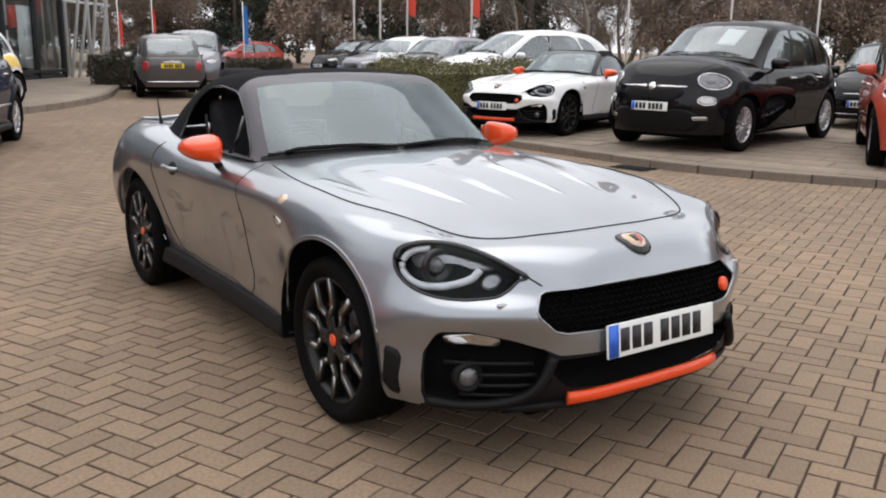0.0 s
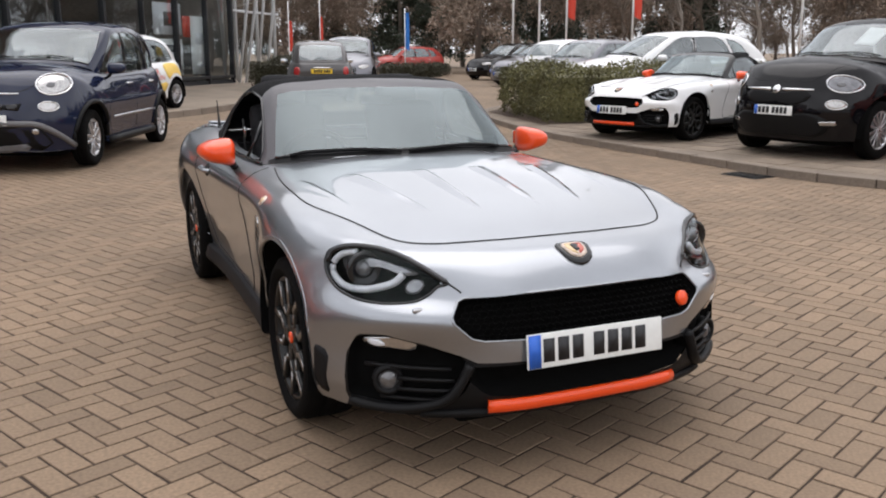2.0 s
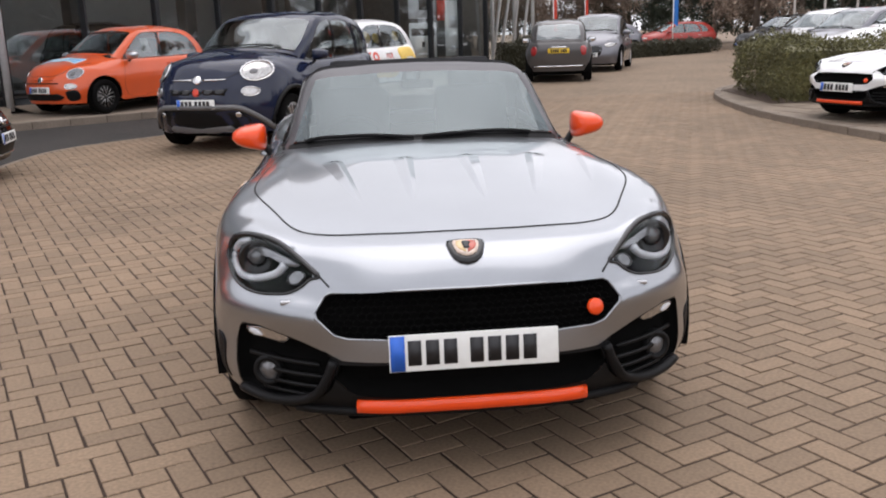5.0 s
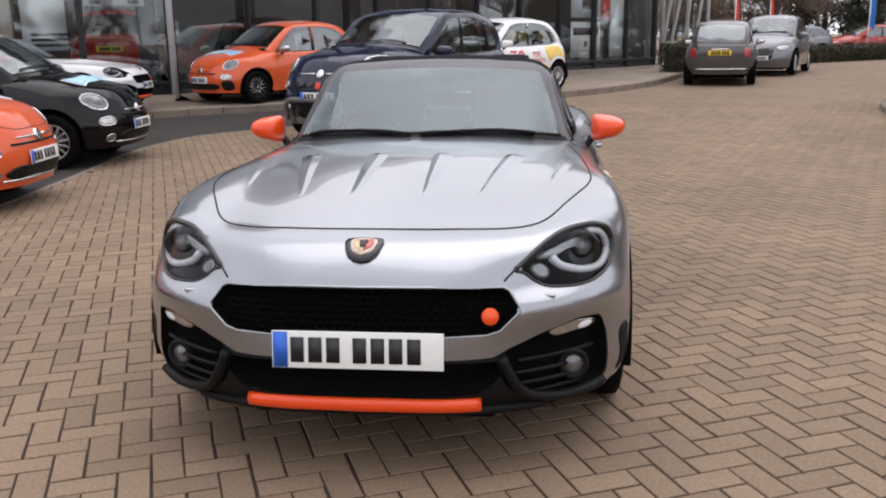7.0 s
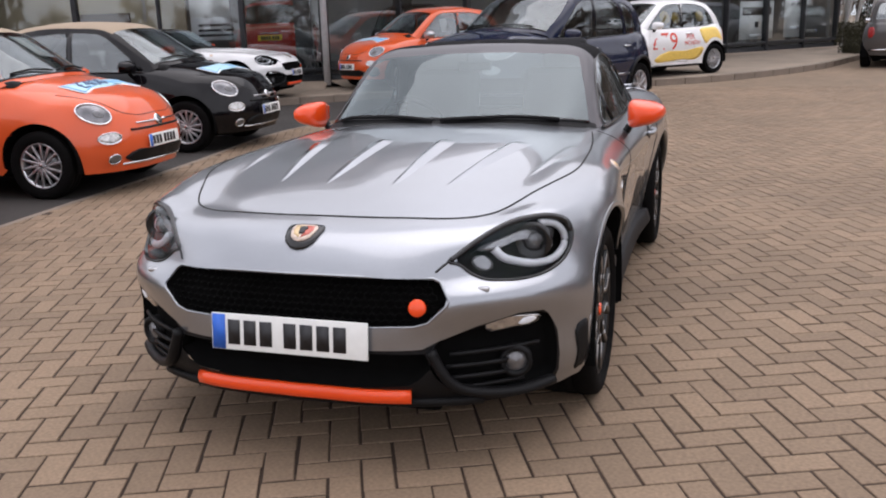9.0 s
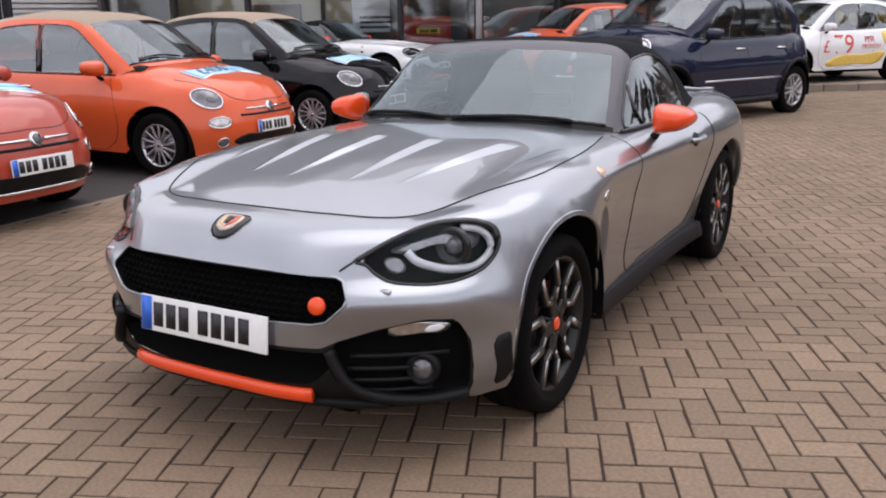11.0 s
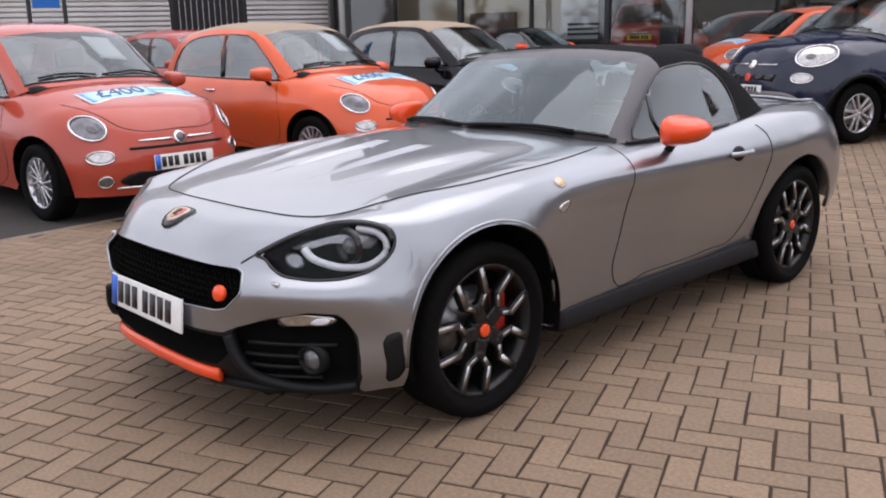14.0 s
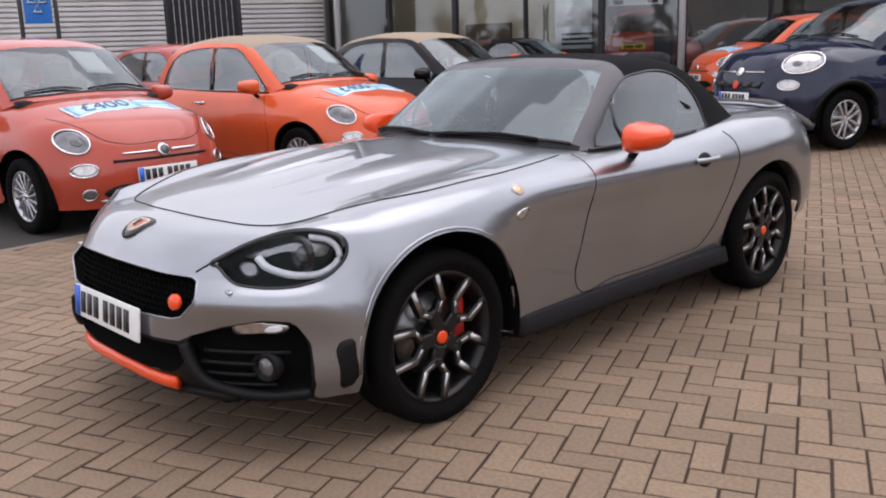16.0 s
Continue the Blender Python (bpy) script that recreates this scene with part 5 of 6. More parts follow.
def kerb_run(name, line, e, label):
    """Kerb stones laid end to end along a line."""
    P = [Vector((x, y, 0)) for x, y in line]
    d = [0.0]
    for a, b in zip(P, P[1:]):
        d.append(d[-1] + (b - a).length)
    def at_(s):
        k = min(max(int(np.searchsorted(d, s)) - 1, 0), len(P) - 2)
        return P[k].lerp(P[k + 1], (s - d[k]) / max(d[k + 1] - d[k], 1e-6))
    run = thing(name, label, "kerb", None, "", "structure")
    stone = bpy.data.meshes.new("kerb_stone")
    b2 = box((0.60, 0.13, 0.20), (0, 0, 0), None, 0.014)
    b2.to_mesh(stone)
    b2.free()
    stone.materials.append(kerb_mat)
    n = int(d[-1] / 0.61)
    for k in range(n):
        a, b = at_(k * 0.61), at_(k * 0.61 + 0.60)
        c = (a + b) / 2
        ob = new("kerb_stone", stone)
        ob.parent = run
        ang = math.atan2(b.y - a.y, b.x - a.x)
        ob.matrix_world = Matrix.Translation((c.x, c.y, gz(c.y) + e - 0.10 + random.uniform(-.002, .002))) @ Matrix.Rotation(ang, 4, "Z")
    return run


kerb_run("kerb_bay", KERB_R, 0.095, "worn buff kerb stones edging the raised bay")
kerb_run("kerb_showroom", KERB_L, 0.125, "worn buff kerb stones edging the showroom pavement")
edge = tube([(x, y, gz(y) - 0.03) for x, y in TAR], 0.045, 6, False, 0.9)
tagged(part("paving_edge", edge, kerb_mat, None), "flush stone edging between pavers and tarmac", "edging", "", "structure")

drain = thing("drain_cover", "dark iron gully grating beside the kerb", "drain", pose(5.52, 3.35, 0.006, 0, 0, 98))
part("frame", box((0.50, 0.34, 0.012), (0, 0, -0.004), None, 0.003), "plastic", drain)
for k in range(9):
    part("bar", box((0.022, 0.28, 0.012), (-0.2 + k * 0.05, 0, 0.006), None, 0.002), "rim_black", drain)

# ---------------------------------------------------------------- showroom
# the front bends at the round white post
FA, FB, FC = Vector((-14.3, 9.7, 0)), Vector((-6.6, 12.45, 0)), Vector((4.22, 26.3, 0))
LEN_A, LEN_B = (FB - FA).length, (FC - FB).length
FACADE_LEN = LEN_A + LEN_B
showroom = thing("showroom", "glass-fronted car showroom with dark frames", "building", None)
frame_mat = surf("dark_frame", (0.03, 0.032, 0.035), rough=0.4, metal=0.3)
post_mat = surf("white_post", (0.55, 0.56, 0.57), rough=0.4)
cream_in = surf("cream_column", (0.45, 0.38, 0.26), rough=0.7, vary=0.06, scale=3)
wall_in = surf("showroom_wall", (0.19, 0.18, 0.165), rough=0.8, vary=0.06, scale=3)
# room light put into the colour: a lighter copy of the wall
lit_tone_in = surf("lit_tone_showroom_wall", (0.42, 0.42, 0.41), rough=0.8, vary=0.06, scale=3)
floor_in = surf("showroom_floor", (0.09, 0.085, 0.08), rough=0.3)
clad_mat = surf("ribbed_cladding", (0.58, 0.57, 0.56), rough=0.55, vary=0.06, stain=0.1)
pane_glass = glass("showroom_glass", (0.82, 0.86, 0.86), ior=2.1)
# same tint as the other panes, reflection raised to brighten a dim front
shiny_glass = glass("side_front_glass", (0.82, 0.86, 0.86), ior=2.6)
z0 = 0.355


def fdir(s):
    return (FB - FA).normalized() if s <= LEN_A else (FC - FB).normalized()


def fac(s, off=0.0, z=0.0):
    """A place s metres along the front, off metres before it."""
    d = fdir(s)
    base = FA + d * s if s <= LEN_A else FB + d * (s - LEN_A)
    return base + Vector((d.y, -d.x, 0)) * off + Vector((0, 0, z))


def frot(s):
    d = fdir(s)
    return Matrix.Rotation(math.atan2(d.y, d.x), 4, "Z")


trim_back = 9 * math.tan(radians(16))
for s0, s1, dz in ((0.0, LEN_A, 0.0), (LEN_A + .001, FACADE_LEN, .006)):
    mid, ln_ = (s0 + s1) / 2, s1 - s0
    r_ = frot(mid)
    part("plinth", box((ln_, 0.30, 0.30), fac(mid, -0.12, z0 - .05 + dz), r_), frame_mat, showroom)
    part("floor", box((ln_, 9, 0.1), fac(mid, -4.8, z0 - 0.02 + dz), r_), floor_in, showroom)
    bm0, bm1 = (s0, s1 - trim_back) if s0 == 0 else (s0 + trim_back, s1)
    part("back_wall", box((bm1 - bm0, 0.3, 6.4), fac((bm0 + bm1) / 2, -9.2, z0 + 3.2 + dz), r_), wall_in if s0 == 0 else lit_tone_in, showroom)
    part("roof", box((ln_ + .6, 11.5, 0.5), fac(mid, -4.2, z0 + 6.4 + dz), r_, 0.03), clad_mat, showroom)
    part("ceiling", box((ln_, 9, 0.08), fac(mid, -4.8, z0 + 6.1 + dz), r_), wall_in, showroom)
    apron = bmesh.new()
    rows = []
    for s in np.linspace(s0, s1, 12):
        a, q = fac(s, .04, z0 - .02 + dz), fac(s, .75)
        rows.append([apron.verts.new(a), apron.verts.new((q.x, q.y, gz(q.y) + .119 + dz))])
    for A, B in zip(rows, rows[1:]):
        apron.faces.new((A[0], A[1], B[1], B[0]))
    part("apron", apron, flag_mat, showroom)
    for z in (0.20, 2.9, 6.1):
        part("transom", box((ln_, 0.12, 0.09), fac(mid, 0.01, z0 + z + dz), r_), frame_mat, showroom)
    npan = 5 if s0 == 0 else 10
    pw = ln_ / npan
    for k in range(npan + 1):
        part("mullion", box((0.05 if k % 2 else 0.10, 0.16, 6.1), fac(s0 + k * pw if k < npan else s1 - .08, 0, z0 + 3.05), r_, 0.01), frame_mat, showroom)
    pm = bpy.data.meshes.new("pane")
    pm.from_pydata([(-pw / 2 + .03, 0, -1.31), (pw / 2 - .03, 0, -1.31), (pw / 2 - .03, 0, 1.31), (-pw / 2 + .03, 0, 1.31)], [], [(0, 1, 2, 3)])
    pm.materials.append(pane_glass if s0 == 0 else shiny_glass)
    for k in range(npan):
        for z in (1.55, 4.5):
            ob = new("pane", pm)
            ob.parent = showroom
            ob.matrix_world = Matrix.Translation(fac(s0 + (k + .5) * pw, -0.02, z0 + z)) @ r_
            ob.visible_shadow = False
# far end: plain dark wall added for the glass corner and its dim interior
for s in (-0.2, FACADE_LEN + .1):
    part("end_wall", box((0.3, 9, 6.4), fac(s, -4.8, z0 + 3.2), frot(s)), wall_in, showroom)
for s in (0.3, LEN_A):
    part("post", tube([fac(s, 0.12, z0 - .1), fac(s, 0.12, z0 + 6.3)], 0.065, 12), post_mat, showroom, "white round steel post")
for k, (s, lean) in enumerate(((25.7, 1.6), (26.2, 2.2), (27.1, .5), (27.8, 1.2))):
    part("strut", tube([fac(s, 0.2, z0 - .1), fac(s + lean * .4, 0.9, z0 + 6.3)], 0.05, 10), post_mat, showroom, "slanting white steel strut")
for s in (27.2, 28.9, 30.4):
    part("porch_mullion", box((0.07, 0.1, 5.8), fac(s, -0.6, z0 + 2.9), frot(s)), post_mat, showroom)
for z in (2.4, 4.2):
    part("porch_rail", box((4.6, 0.08, 0.08), fac(28.4, -0.6, z0 + z), frot(28)), post_mat, showroom)
b2 = bmesh.new()
b2.faces.new([b2.verts.new(fac(s, -0.62, z0 + z)) for s, z in ((26.1, .1), (30.4, .1), (30.4, 5.7), (26.1, 5.7))])
part("porch_pane", b2, pane_glass, showroom).visible_shadow = False


def poster(s, w, h, z, mat, bars, label, depth=-0.10):
    """A printed panel hung inside the glass."""
    m = Matrix.Translation(fac(s, depth, z0 + z)) @ frot(s)
    ob = part("sheet", box((w, 0.01, h)), mat, None)
    th = thing("poster", label, "poster", m)
    ob.parent = th
    for x, zz, bw, bh, bmat in bars:
        part("printed_bar", box((bw, 0.004, bh), (x, -0.0075, zz)), bmat, th)
    return th


poster(21.95, 1.5, 1.05, .85, "paper", [(0, .25, 1.3, .22, "darkgrey"), (0, -.12, .16, .16, "ink"), (0, -.42, .6, .06, "lamp_grey")], "white poster with a dark picture band inside the glass")
poster(21.95, 1.5, .9, 1.95, "lamp_grey", [(.1, 0, .6, .4, "darkgrey")], "pale picture poster above the white one")
poster(23.75, 1.05, 1.75, 1.2, "paper", [(0, -.62, .5, .10, "lamp_grey"), (0, .2, .5, .35, "lamp_grey")], "tall pale poster inside the glass")
poster(23.0, .45, .62, 1.75, "red_print", [], "small red panel inside the glass")
poster(7.15, 1.1, .5, 1.92, "lamp_grey", [(0, -.05, 1.1, .2, "paper"), (-.35, -.14, .2, .16, "ink"), (.35, -.14, .2, .16, "ink")], "picture panel of a white car in side view", -.3)
poster(5.85, .8, 1.3, 1.5, "lamp_grey", [(0, .1, .8, .6, "paper"), (.1, -.35, .7, .05, "ink"), (.1, -.45, .7, .05, "ink"), (.1, -.55, .7, .05, "ink")], "grey poster with dark bars inside the glass", -.3)

for s in (1.6, 3.0, 4.2, 7.7, 12.0, 15.4, 18.6):
    part("inner_column", box((0.35, 0.35, 6.1), fac(s, -3.2 if s != 7.7 else -.5, z0 + 3.0), frot(s), .01), cream_in if s < 6 else frame_mat, showroom)

# cream panel added close to the glass in place of the lamp-lit room
part("room_stand_in", box((4.6, .2, 3.2), fac(2.5, -2.6, z0 + 1.6), frot(2)), cream_in, showroom)
part("room_stand_in", box((1.2, .1, .7), fac(3.0, -2.4, z0 + 1.15), frot(2), .01), soil_mat, showroom)

# ribbed wall of the workshop beyond the showroom
workshop = thing("workshop", "pale ribbed metal clad workshop wall", "building", None)
WA, WB = Vector((-14.85, 10.25, 0)), Vector((-22.5, -6.0, 0))
wd = (WB - WA).normalized()
wrot = Matrix.Rotation(math.atan2(wd.y, wd.x), 4, "Z")
wl = (WB - WA).length
wn_ = Vector((-wd.y, wd.x, 0))
part("wall", box((wl, 0.3, 5.3), (WA + WB) / 2 + Vector((0, 0, 2.6)) - wn_ * 0.2, wrot), clad_mat, workshop)
rm = bpy.data.meshes.new("rib")
b2 = box((wl, 0.022, 0.075), (0, 0, 0), None, 0.009)
b2.to_mesh(rm)
b2.free()
rm.materials.append(clad_mat)
for k in range(45):
    ob = new("rib", rm)
    ob.parent = workshop
    ob.matrix_world = Matrix.Translation((WA + WB) / 2 + Vector((0, 0, 0.3 + k * 0.11))) @ wrot
gate = thing("slatted_gate", "dark slatted timber gate against the workshop", "gate", Matrix.Translation((-13.14, 5.8, 0)) @ Matrix.Rotation(radians(62), 4, "Z"))
for k in range(12):
    part("slat", box((0.098, 0.03, 2.7), (-.6 + k * .11, 0, 1.36), None, .004), "seat", gate)
for z in (.4, 1.5, 2.5):
    part("rail", box((1.35, .05, .08), (0, .04, z)), "seat", gate)
for x in (-.68, .68):
    part("post", box((.09, .09, 2.8), (x, .02, 1.4)), "seat", gate)
sign = thing("test_sign", "blue sign board with three white triangles on black posts", "sign", Matrix.Translation((-9.35, 1.25, 0)) @ Matrix.Rotation(radians(72), 4, "Z"))
part("board", box((.33, .02, .66), (.05, 0, 2.095), None, .004), "sign_blue", sign)
for x in (-.16, .27):
    part("post", tube([(x, .02, 0), (x, .02, 2.6)], .028, 8), "rim_black", sign)
for cx, cz, up in ((-.015, 2.06, 1), (.115, 2.06, 1), (.05, 1.94, 1)):
    tri = [Vector((cx + r * math.sin(a), -.020, cz + r * math.cos(a) * up)) for r, a in ((.058, 0), (.058, 2.0944), (.058, 4.1888))]
    part("triangle", tube(tri, .016, 5, True), "paper", sign)

# ---------------------------------------------------------------- planting
leaf_green = surf("hedge_leaves", (0.118, 0.110, 0.040), rough=0.7, vary=0.3, scale=20, rand=0.38, stain=0.35, sscale=2.0)
leaf_dark = surf("dark_hedge_leaves", (0.045, 0.042, 0.022), rough=0.65, vary=0.3, scale=20, rand=0.4)
leaf_brown = surf("dry_brown_leaves", (0.25, 0.190, 0.145), rough=0.8, vary=0.3, scale=10, rand=0.4)
leaf_fir = surf("conifer_needles", (0.040, 0.050, 0.032), rough=0.7, vary=0.3, scale=10, rand=0.4)
twig_mat = surf("bark", (0.18, 0.150, 0.125), rough=0.9, vary=0.3, scale=25, bump=0.5)


def leaf_cloud(points, size, rng):
    """Small bent leaves at points, all in one mesh."""
    P = np.asarray(points, float)
    n = len(P)
    a = rng.normal(size=(n, 3))
    a /= np.linalg.norm(a, axis=1)[:, None]
    b = np.cross(a, rng.normal(size=(n, 3)))
    b /= np.linalg.norm(b, axis=1)[:, None]
    c = np.cross(a, b)
    s = (size * rng.uniform(.6, 1.4, n))[:, None]
    V = np.stack([P - a * s, P + b * s * .45 + c * s * .1, P + a * s, P - b * s * .45 + c * s * .1], 1).reshape(-1, 3)
    me = bpy.data.meshes.new("leaves")
    me.from_pydata(V.tolist(), [], np.arange(4 * n).reshape(-1, 4).tolist())
    return me


def hedge(name, poly, h, e, mat, label, n, size, seed):
    """A clipped hedge: a dark woody core, then leaves over its top and sides with an uneven face."""
    rng = np.random.default_rng(seed)
    poly = np.array(poly, float)
    c = poly.mean(0)
    th = thing(name, label, "hedge", None)
    b2 = bmesh.new()
    inner = c + (poly - c) * .84
    f = b2.faces.new([b2.verts.new((x, y, 0)) for x, y in inner])
    r = bmesh.ops.extrude_face_region(b2, geom=[f])
    for g in r["geom"]:
        if isinstance(g, bmesh.types.BMVert):
            g.co.z = h * .80
    for v in b2.verts:
        v.co.z += gz(v.co.y) + e
    bmesh.ops.recalc_face_normals(b2, faces=b2.faces)
    part("core", b2, mat, th, "", False)
    pts = []
    lo, hi = poly.min(0), poly.max(0)
    per = np.roll(poly, -1, 0) - poly
    ln = np.linalg.norm(per, axis=1)
    while len(pts) < n:
        if rng.random() < .45:
            p = rng.uniform(lo, hi)
            if not inside(p, poly):
                continue
            edge_d = np.linalg.norm(nearest(p, poly) - p)
            z = h * (1 - .30 * math.exp(-edge_d / .16)) + rng.normal() * .04 + .16 * noise.noise(Vector((p[0] * 1.1, p[1] * 1.1, seed))) + .08 * noise.noise(Vector((p[0] * 4, p[1] * 4, seed)))
        else:
            k = rng.choice(len(poly), p=ln / ln.sum())
            p = poly[k] + per[k] * rng.random()
            z = h * .93 * rng.random() ** .8
            p = c + (p - c) * (1 + rng.normal() * .016 - .07 * (z / h) ** 3 + .10 * noise.noise(Vector((p[0] * 1.5, p[1] * 1.5, z * 2 + seed))) - .06 * (z < .25 * h))
        pts.append((p[0], p[1], z + gz(p[1]) + e))
    me = leaf_cloud(np.array(pts), size, rng)
    me.materials.append(mat)
    ob = new("leaves", me)
    ob.parent = th
    tagged(ob, kind="stuff")
    return th


hedge("hedge", [(6.2, 8.95), (6.45, 10.6), (6.8, 11.9), (7.7, 12.2), (7.6, 10.4), (13.2, 10.2), (13.2, 8.9), (8.5, 8.75)], .96, .09, leaf_green, "clipped green hedge at the head of the bay", 42000, .026, 3)
hedge("hedge", [(3.75, 21.6), (4.6, 20.75), (6.0, 22.3), (5.2, 23.3)], .85, .115, leaf_dark, "dark clipped box hedge beside the showroom", 5000, .04, 4)
hedge("hedge", [(8.2, 28.0), (11.4, 30.9), (16.2, 35.2), (15.6, 36.2), (10.8, 32), (7.6, 28.8)], .62, 0, leaf_dark, "long low dark hedge along the far car park", 8000, .06, 5)
hedge("hedge", [(-13.3, 1.0), (-13.9, -.4), (-15, .0), (-14.6, 4.2), (-13.9, 4.4)], 1.35, 0, leaf_green, "loose shrubs in front of the workshop", 5000, .05, 6)
sheet("planting_bed", [(6.1, 8.9), (6.5, 11.8), (7.8, 13.2), (13.6, 12.6), (13.4, 8.8)], .092, soil_mat, "bark mulch under the hedge", 0)


def bare_tree(seed, h, leaves, mat, size, spread=1.0, upright=.6):
    """A tree: tapered trunk, limbs that fork, fine twigs, and a loose crown of single leaves. The crown's outline is uneven."""
    rng = np.random.default_rng(seed)
    b2 = bmesh.new()
    tips = []
    def limb(p, d, l, r, depth):
        pts = [p]
        for k in range(3):
            d = (d + Vector(rng.normal(size=3) * .13) + Vector((0, 0, .05 * upright))).normalized()
            pts.append(pts[-1] + d * l / 3)
        n = 7 if depth == 0 else (5 if depth < 2 else 3)
        rings = []
        for i, q in enumerate(pts):
            rr = r * (1 - .45 * i / 3)
            s_ = d.orthogonal().normalized()
            u = d.cross(s_)
            rings.append([b2.verts.new(q + s_ * math.cos(2 * math.pi * j / n) * rr + u * math.sin(2 * math.pi * j / n) * rr) for j in range(n)])
        for A, B in zip(rings, rings[1:]):
            for j in range(n):
                b2.faces.new((A[j], A[(j + 1) % n], B[(j + 1) % n], B[j]))
        if depth >= 2:
            tips.extend(pts[1:])
        if depth >= 4:
            return
        for k in range(4 if depth == 0 else 3):
            w = rng.uniform(0, 2 * math.pi)
            o = d.orthogonal().normalized()
            side = (Matrix.Rotation(w, 3, d) @ o) * rng.uniform(.5, 1.0) * spread
            q = pts[rng.integers(1, 4)] if depth else pts[-1].lerp(pts[1], rng.random() * .7)
            limb(q, (d * upright + side).normalized(), l * rng.uniform(.55, .8), r * .5, depth + 1)
        limb(pts[-1], d, l * .75, r * .55, depth + 1)
    limb(Vector((0, 0, 0)), Vector((0, 0, 1)), h * .26, h * .0105, 0)
    th = thing("tree", "", "tree", None)
    part("trunk", b2, twig_mat, th)
    if leaves:
        T = np.array([tuple(t) for t in tips])
        pts = T[rng.integers(0, len(T), leaves)] + rng.normal(size=(leaves, 3)) * h * .03
        me = leaf_cloud(pts, size, rng)
        me.materials.append(mat)
        ob = new("crown", me)
        ob.parent = th
    return th


def conifer(seed, h, w, n, mat, size):
    """A narrow evergreen: trunk and drooping sprays in uneven tiers."""
    rng = np.random.default_rng(seed)
    th = thing("tree", "", "tree", None)
    part("trunk", tube([(0, 0, 0), (.03, .02, h * .5), (0, 0, h * .97)], lambda t: h * .014 * (1.05 - t), 7), twig_mat, th)
    pts = []
    sp = rng.uniform(0, 2 * np.pi, 70), rng.uniform(.05, 1, 70) ** .8
    for k in range(n):
        i = rng.integers(70)
        t = min(.99, sp[1][i] + rng.normal() * .02)
        a = sp[0][i] + rng.normal() * .22
        r = w * (1 - t) ** .65 * (.45 + .55 * rng.random()) * (1 + .25 * math.sin(7 * sp[0][i] + 11 * sp[1][i]))
        pts.append((r * math.cos(a), r * math.sin(a), h * t - r * .25 + .3))
    me = leaf_cloud(np.array(pts), size, rng)
    me.materials.append(mat)
    ob = new("crown", me)
    ob.parent = th
    return th


BROWN_L = "tall tree with dry brown winter leaves"
BARE_L = "bare winter tree with fine grey twigs"
FIR_L = "dark green conifer beyond the car park"
models = [tagged(conifer(11, 13, 2.6, 26000, leaf_brown, .085), BROWN_L), tagged(bare_tree(12, 12, 26000, leaf_brown, .06, .9, .7), BROWN_L),
          tagged(bare_tree(13, 14, 0, leaf_brown, .1, .8, .8), BARE_L), tagged(conifer(14, 11, 2.2, 18000, leaf_fir, .10), FIR_L), tagged(conifer(15, 8.5, 1.9, 14000, leaf_fir, .10), FIR_L)]
rng_t = np.random.default_rng(21)
kinds = [0, 2, 1, 0, 3, 1, 3, 4, 0, 3, 2, 1, 2, 2, 2, 2, 2, 0, 2, 0, 1, 4, 0, 1, 2, 0, 1, 0, 2, 1, 0, 1, 0, 2, 0, 1]
used = set()


def plant(kd, x, y, s):
    mm = Matrix.Translation((x, y, gz(y) - .05)) @ Matrix.Rotation(rng_t.uniform(0, 6.28), 4, "Z")
    if kd not in used:
        used.add(kd)
        ob = models[kd]
        ob.matrix_world = mm
        tagged(ob, group="trees round the car park")
    else:
        ob = copy_thing(models[kd], mm)
    ob.scale = (s, s, s)


for k, kd in enumerate(kinds):
    brg = radians(6 + 88 * k / len(kinds))
    d = rng_t.uniform(46, 56)
    plant(kd, -1 + d * math.sin(brg), -4 + d * math.cos(brg), rng_t.uniform(.85, 1.2))
for k in range(40):
    brg = radians(4 + 92 * k / 40)
    d = rng_t.uniform(58, 70)
    plant(2 if 16 < k < 19 else (3, 1, 0, 3, 1, 2)[k % 6], -1 + d * math.sin(brg), -4 + d * math.cos(brg), rng_t.uniform(1.1, 1.5))
# bare crowns before a low brown wood where the belt thins out
for k in range(14):
    brg = radians(39.5 + .85 * k)
    d = rng_t.uniform(58, 80)
    plant(2 if k % 4 else 1, -1 + d * math.sin(brg), -4 + d * math.cos(brg), rng_t.uniform(.75, 1.0) if k % 4 else .5)
# the belt goes on all round: unseen trees added, low so sky brightens paint
for k in range(84):
    brg = radians(98 + 222 * k / 84)
    d = rng_t.uniform(55, 75)
    plant((0, 1, 2, 0, 2, 1)[k % 6], -1 + d * math.sin(brg), -4 + d * math.cos(brg), rng_t.uniform(.6, .8))

# ---------------------------------------------------------------- flags
def flag_pole(x, y, h, color=None, label="", z_lo=2.8, z_hi=6.5, w=.42, r=.045):
    th = thing("flag_pole", label, "flag pole", Matrix.Translation((x, y, gz(y))))
    part("pole", tube([(0, 0, 0), (0, 0, h)], r * 1.2, 8), "white", th)
    if color:
        b2 = bmesh.new()
        rows = []
        for i in range(11):
            z = z_lo + (z_hi - z_lo) * i / 10
            rows.append([b2.verts.new((r + w * u * (1 - .25 * (i / 10) ** 3), .06 * math.sin(5 * u + z * 1.7), z - .15 * u * (i == 0))) for u in (0, .33, .66, 1)])
        for A, B in zip(rows, rows[1:]):
            for j in range(3):
                b2.faces.new((A[j], A[j + 1], B[j + 1], B[j]))
        part("flag", b2, color, th)
    return th


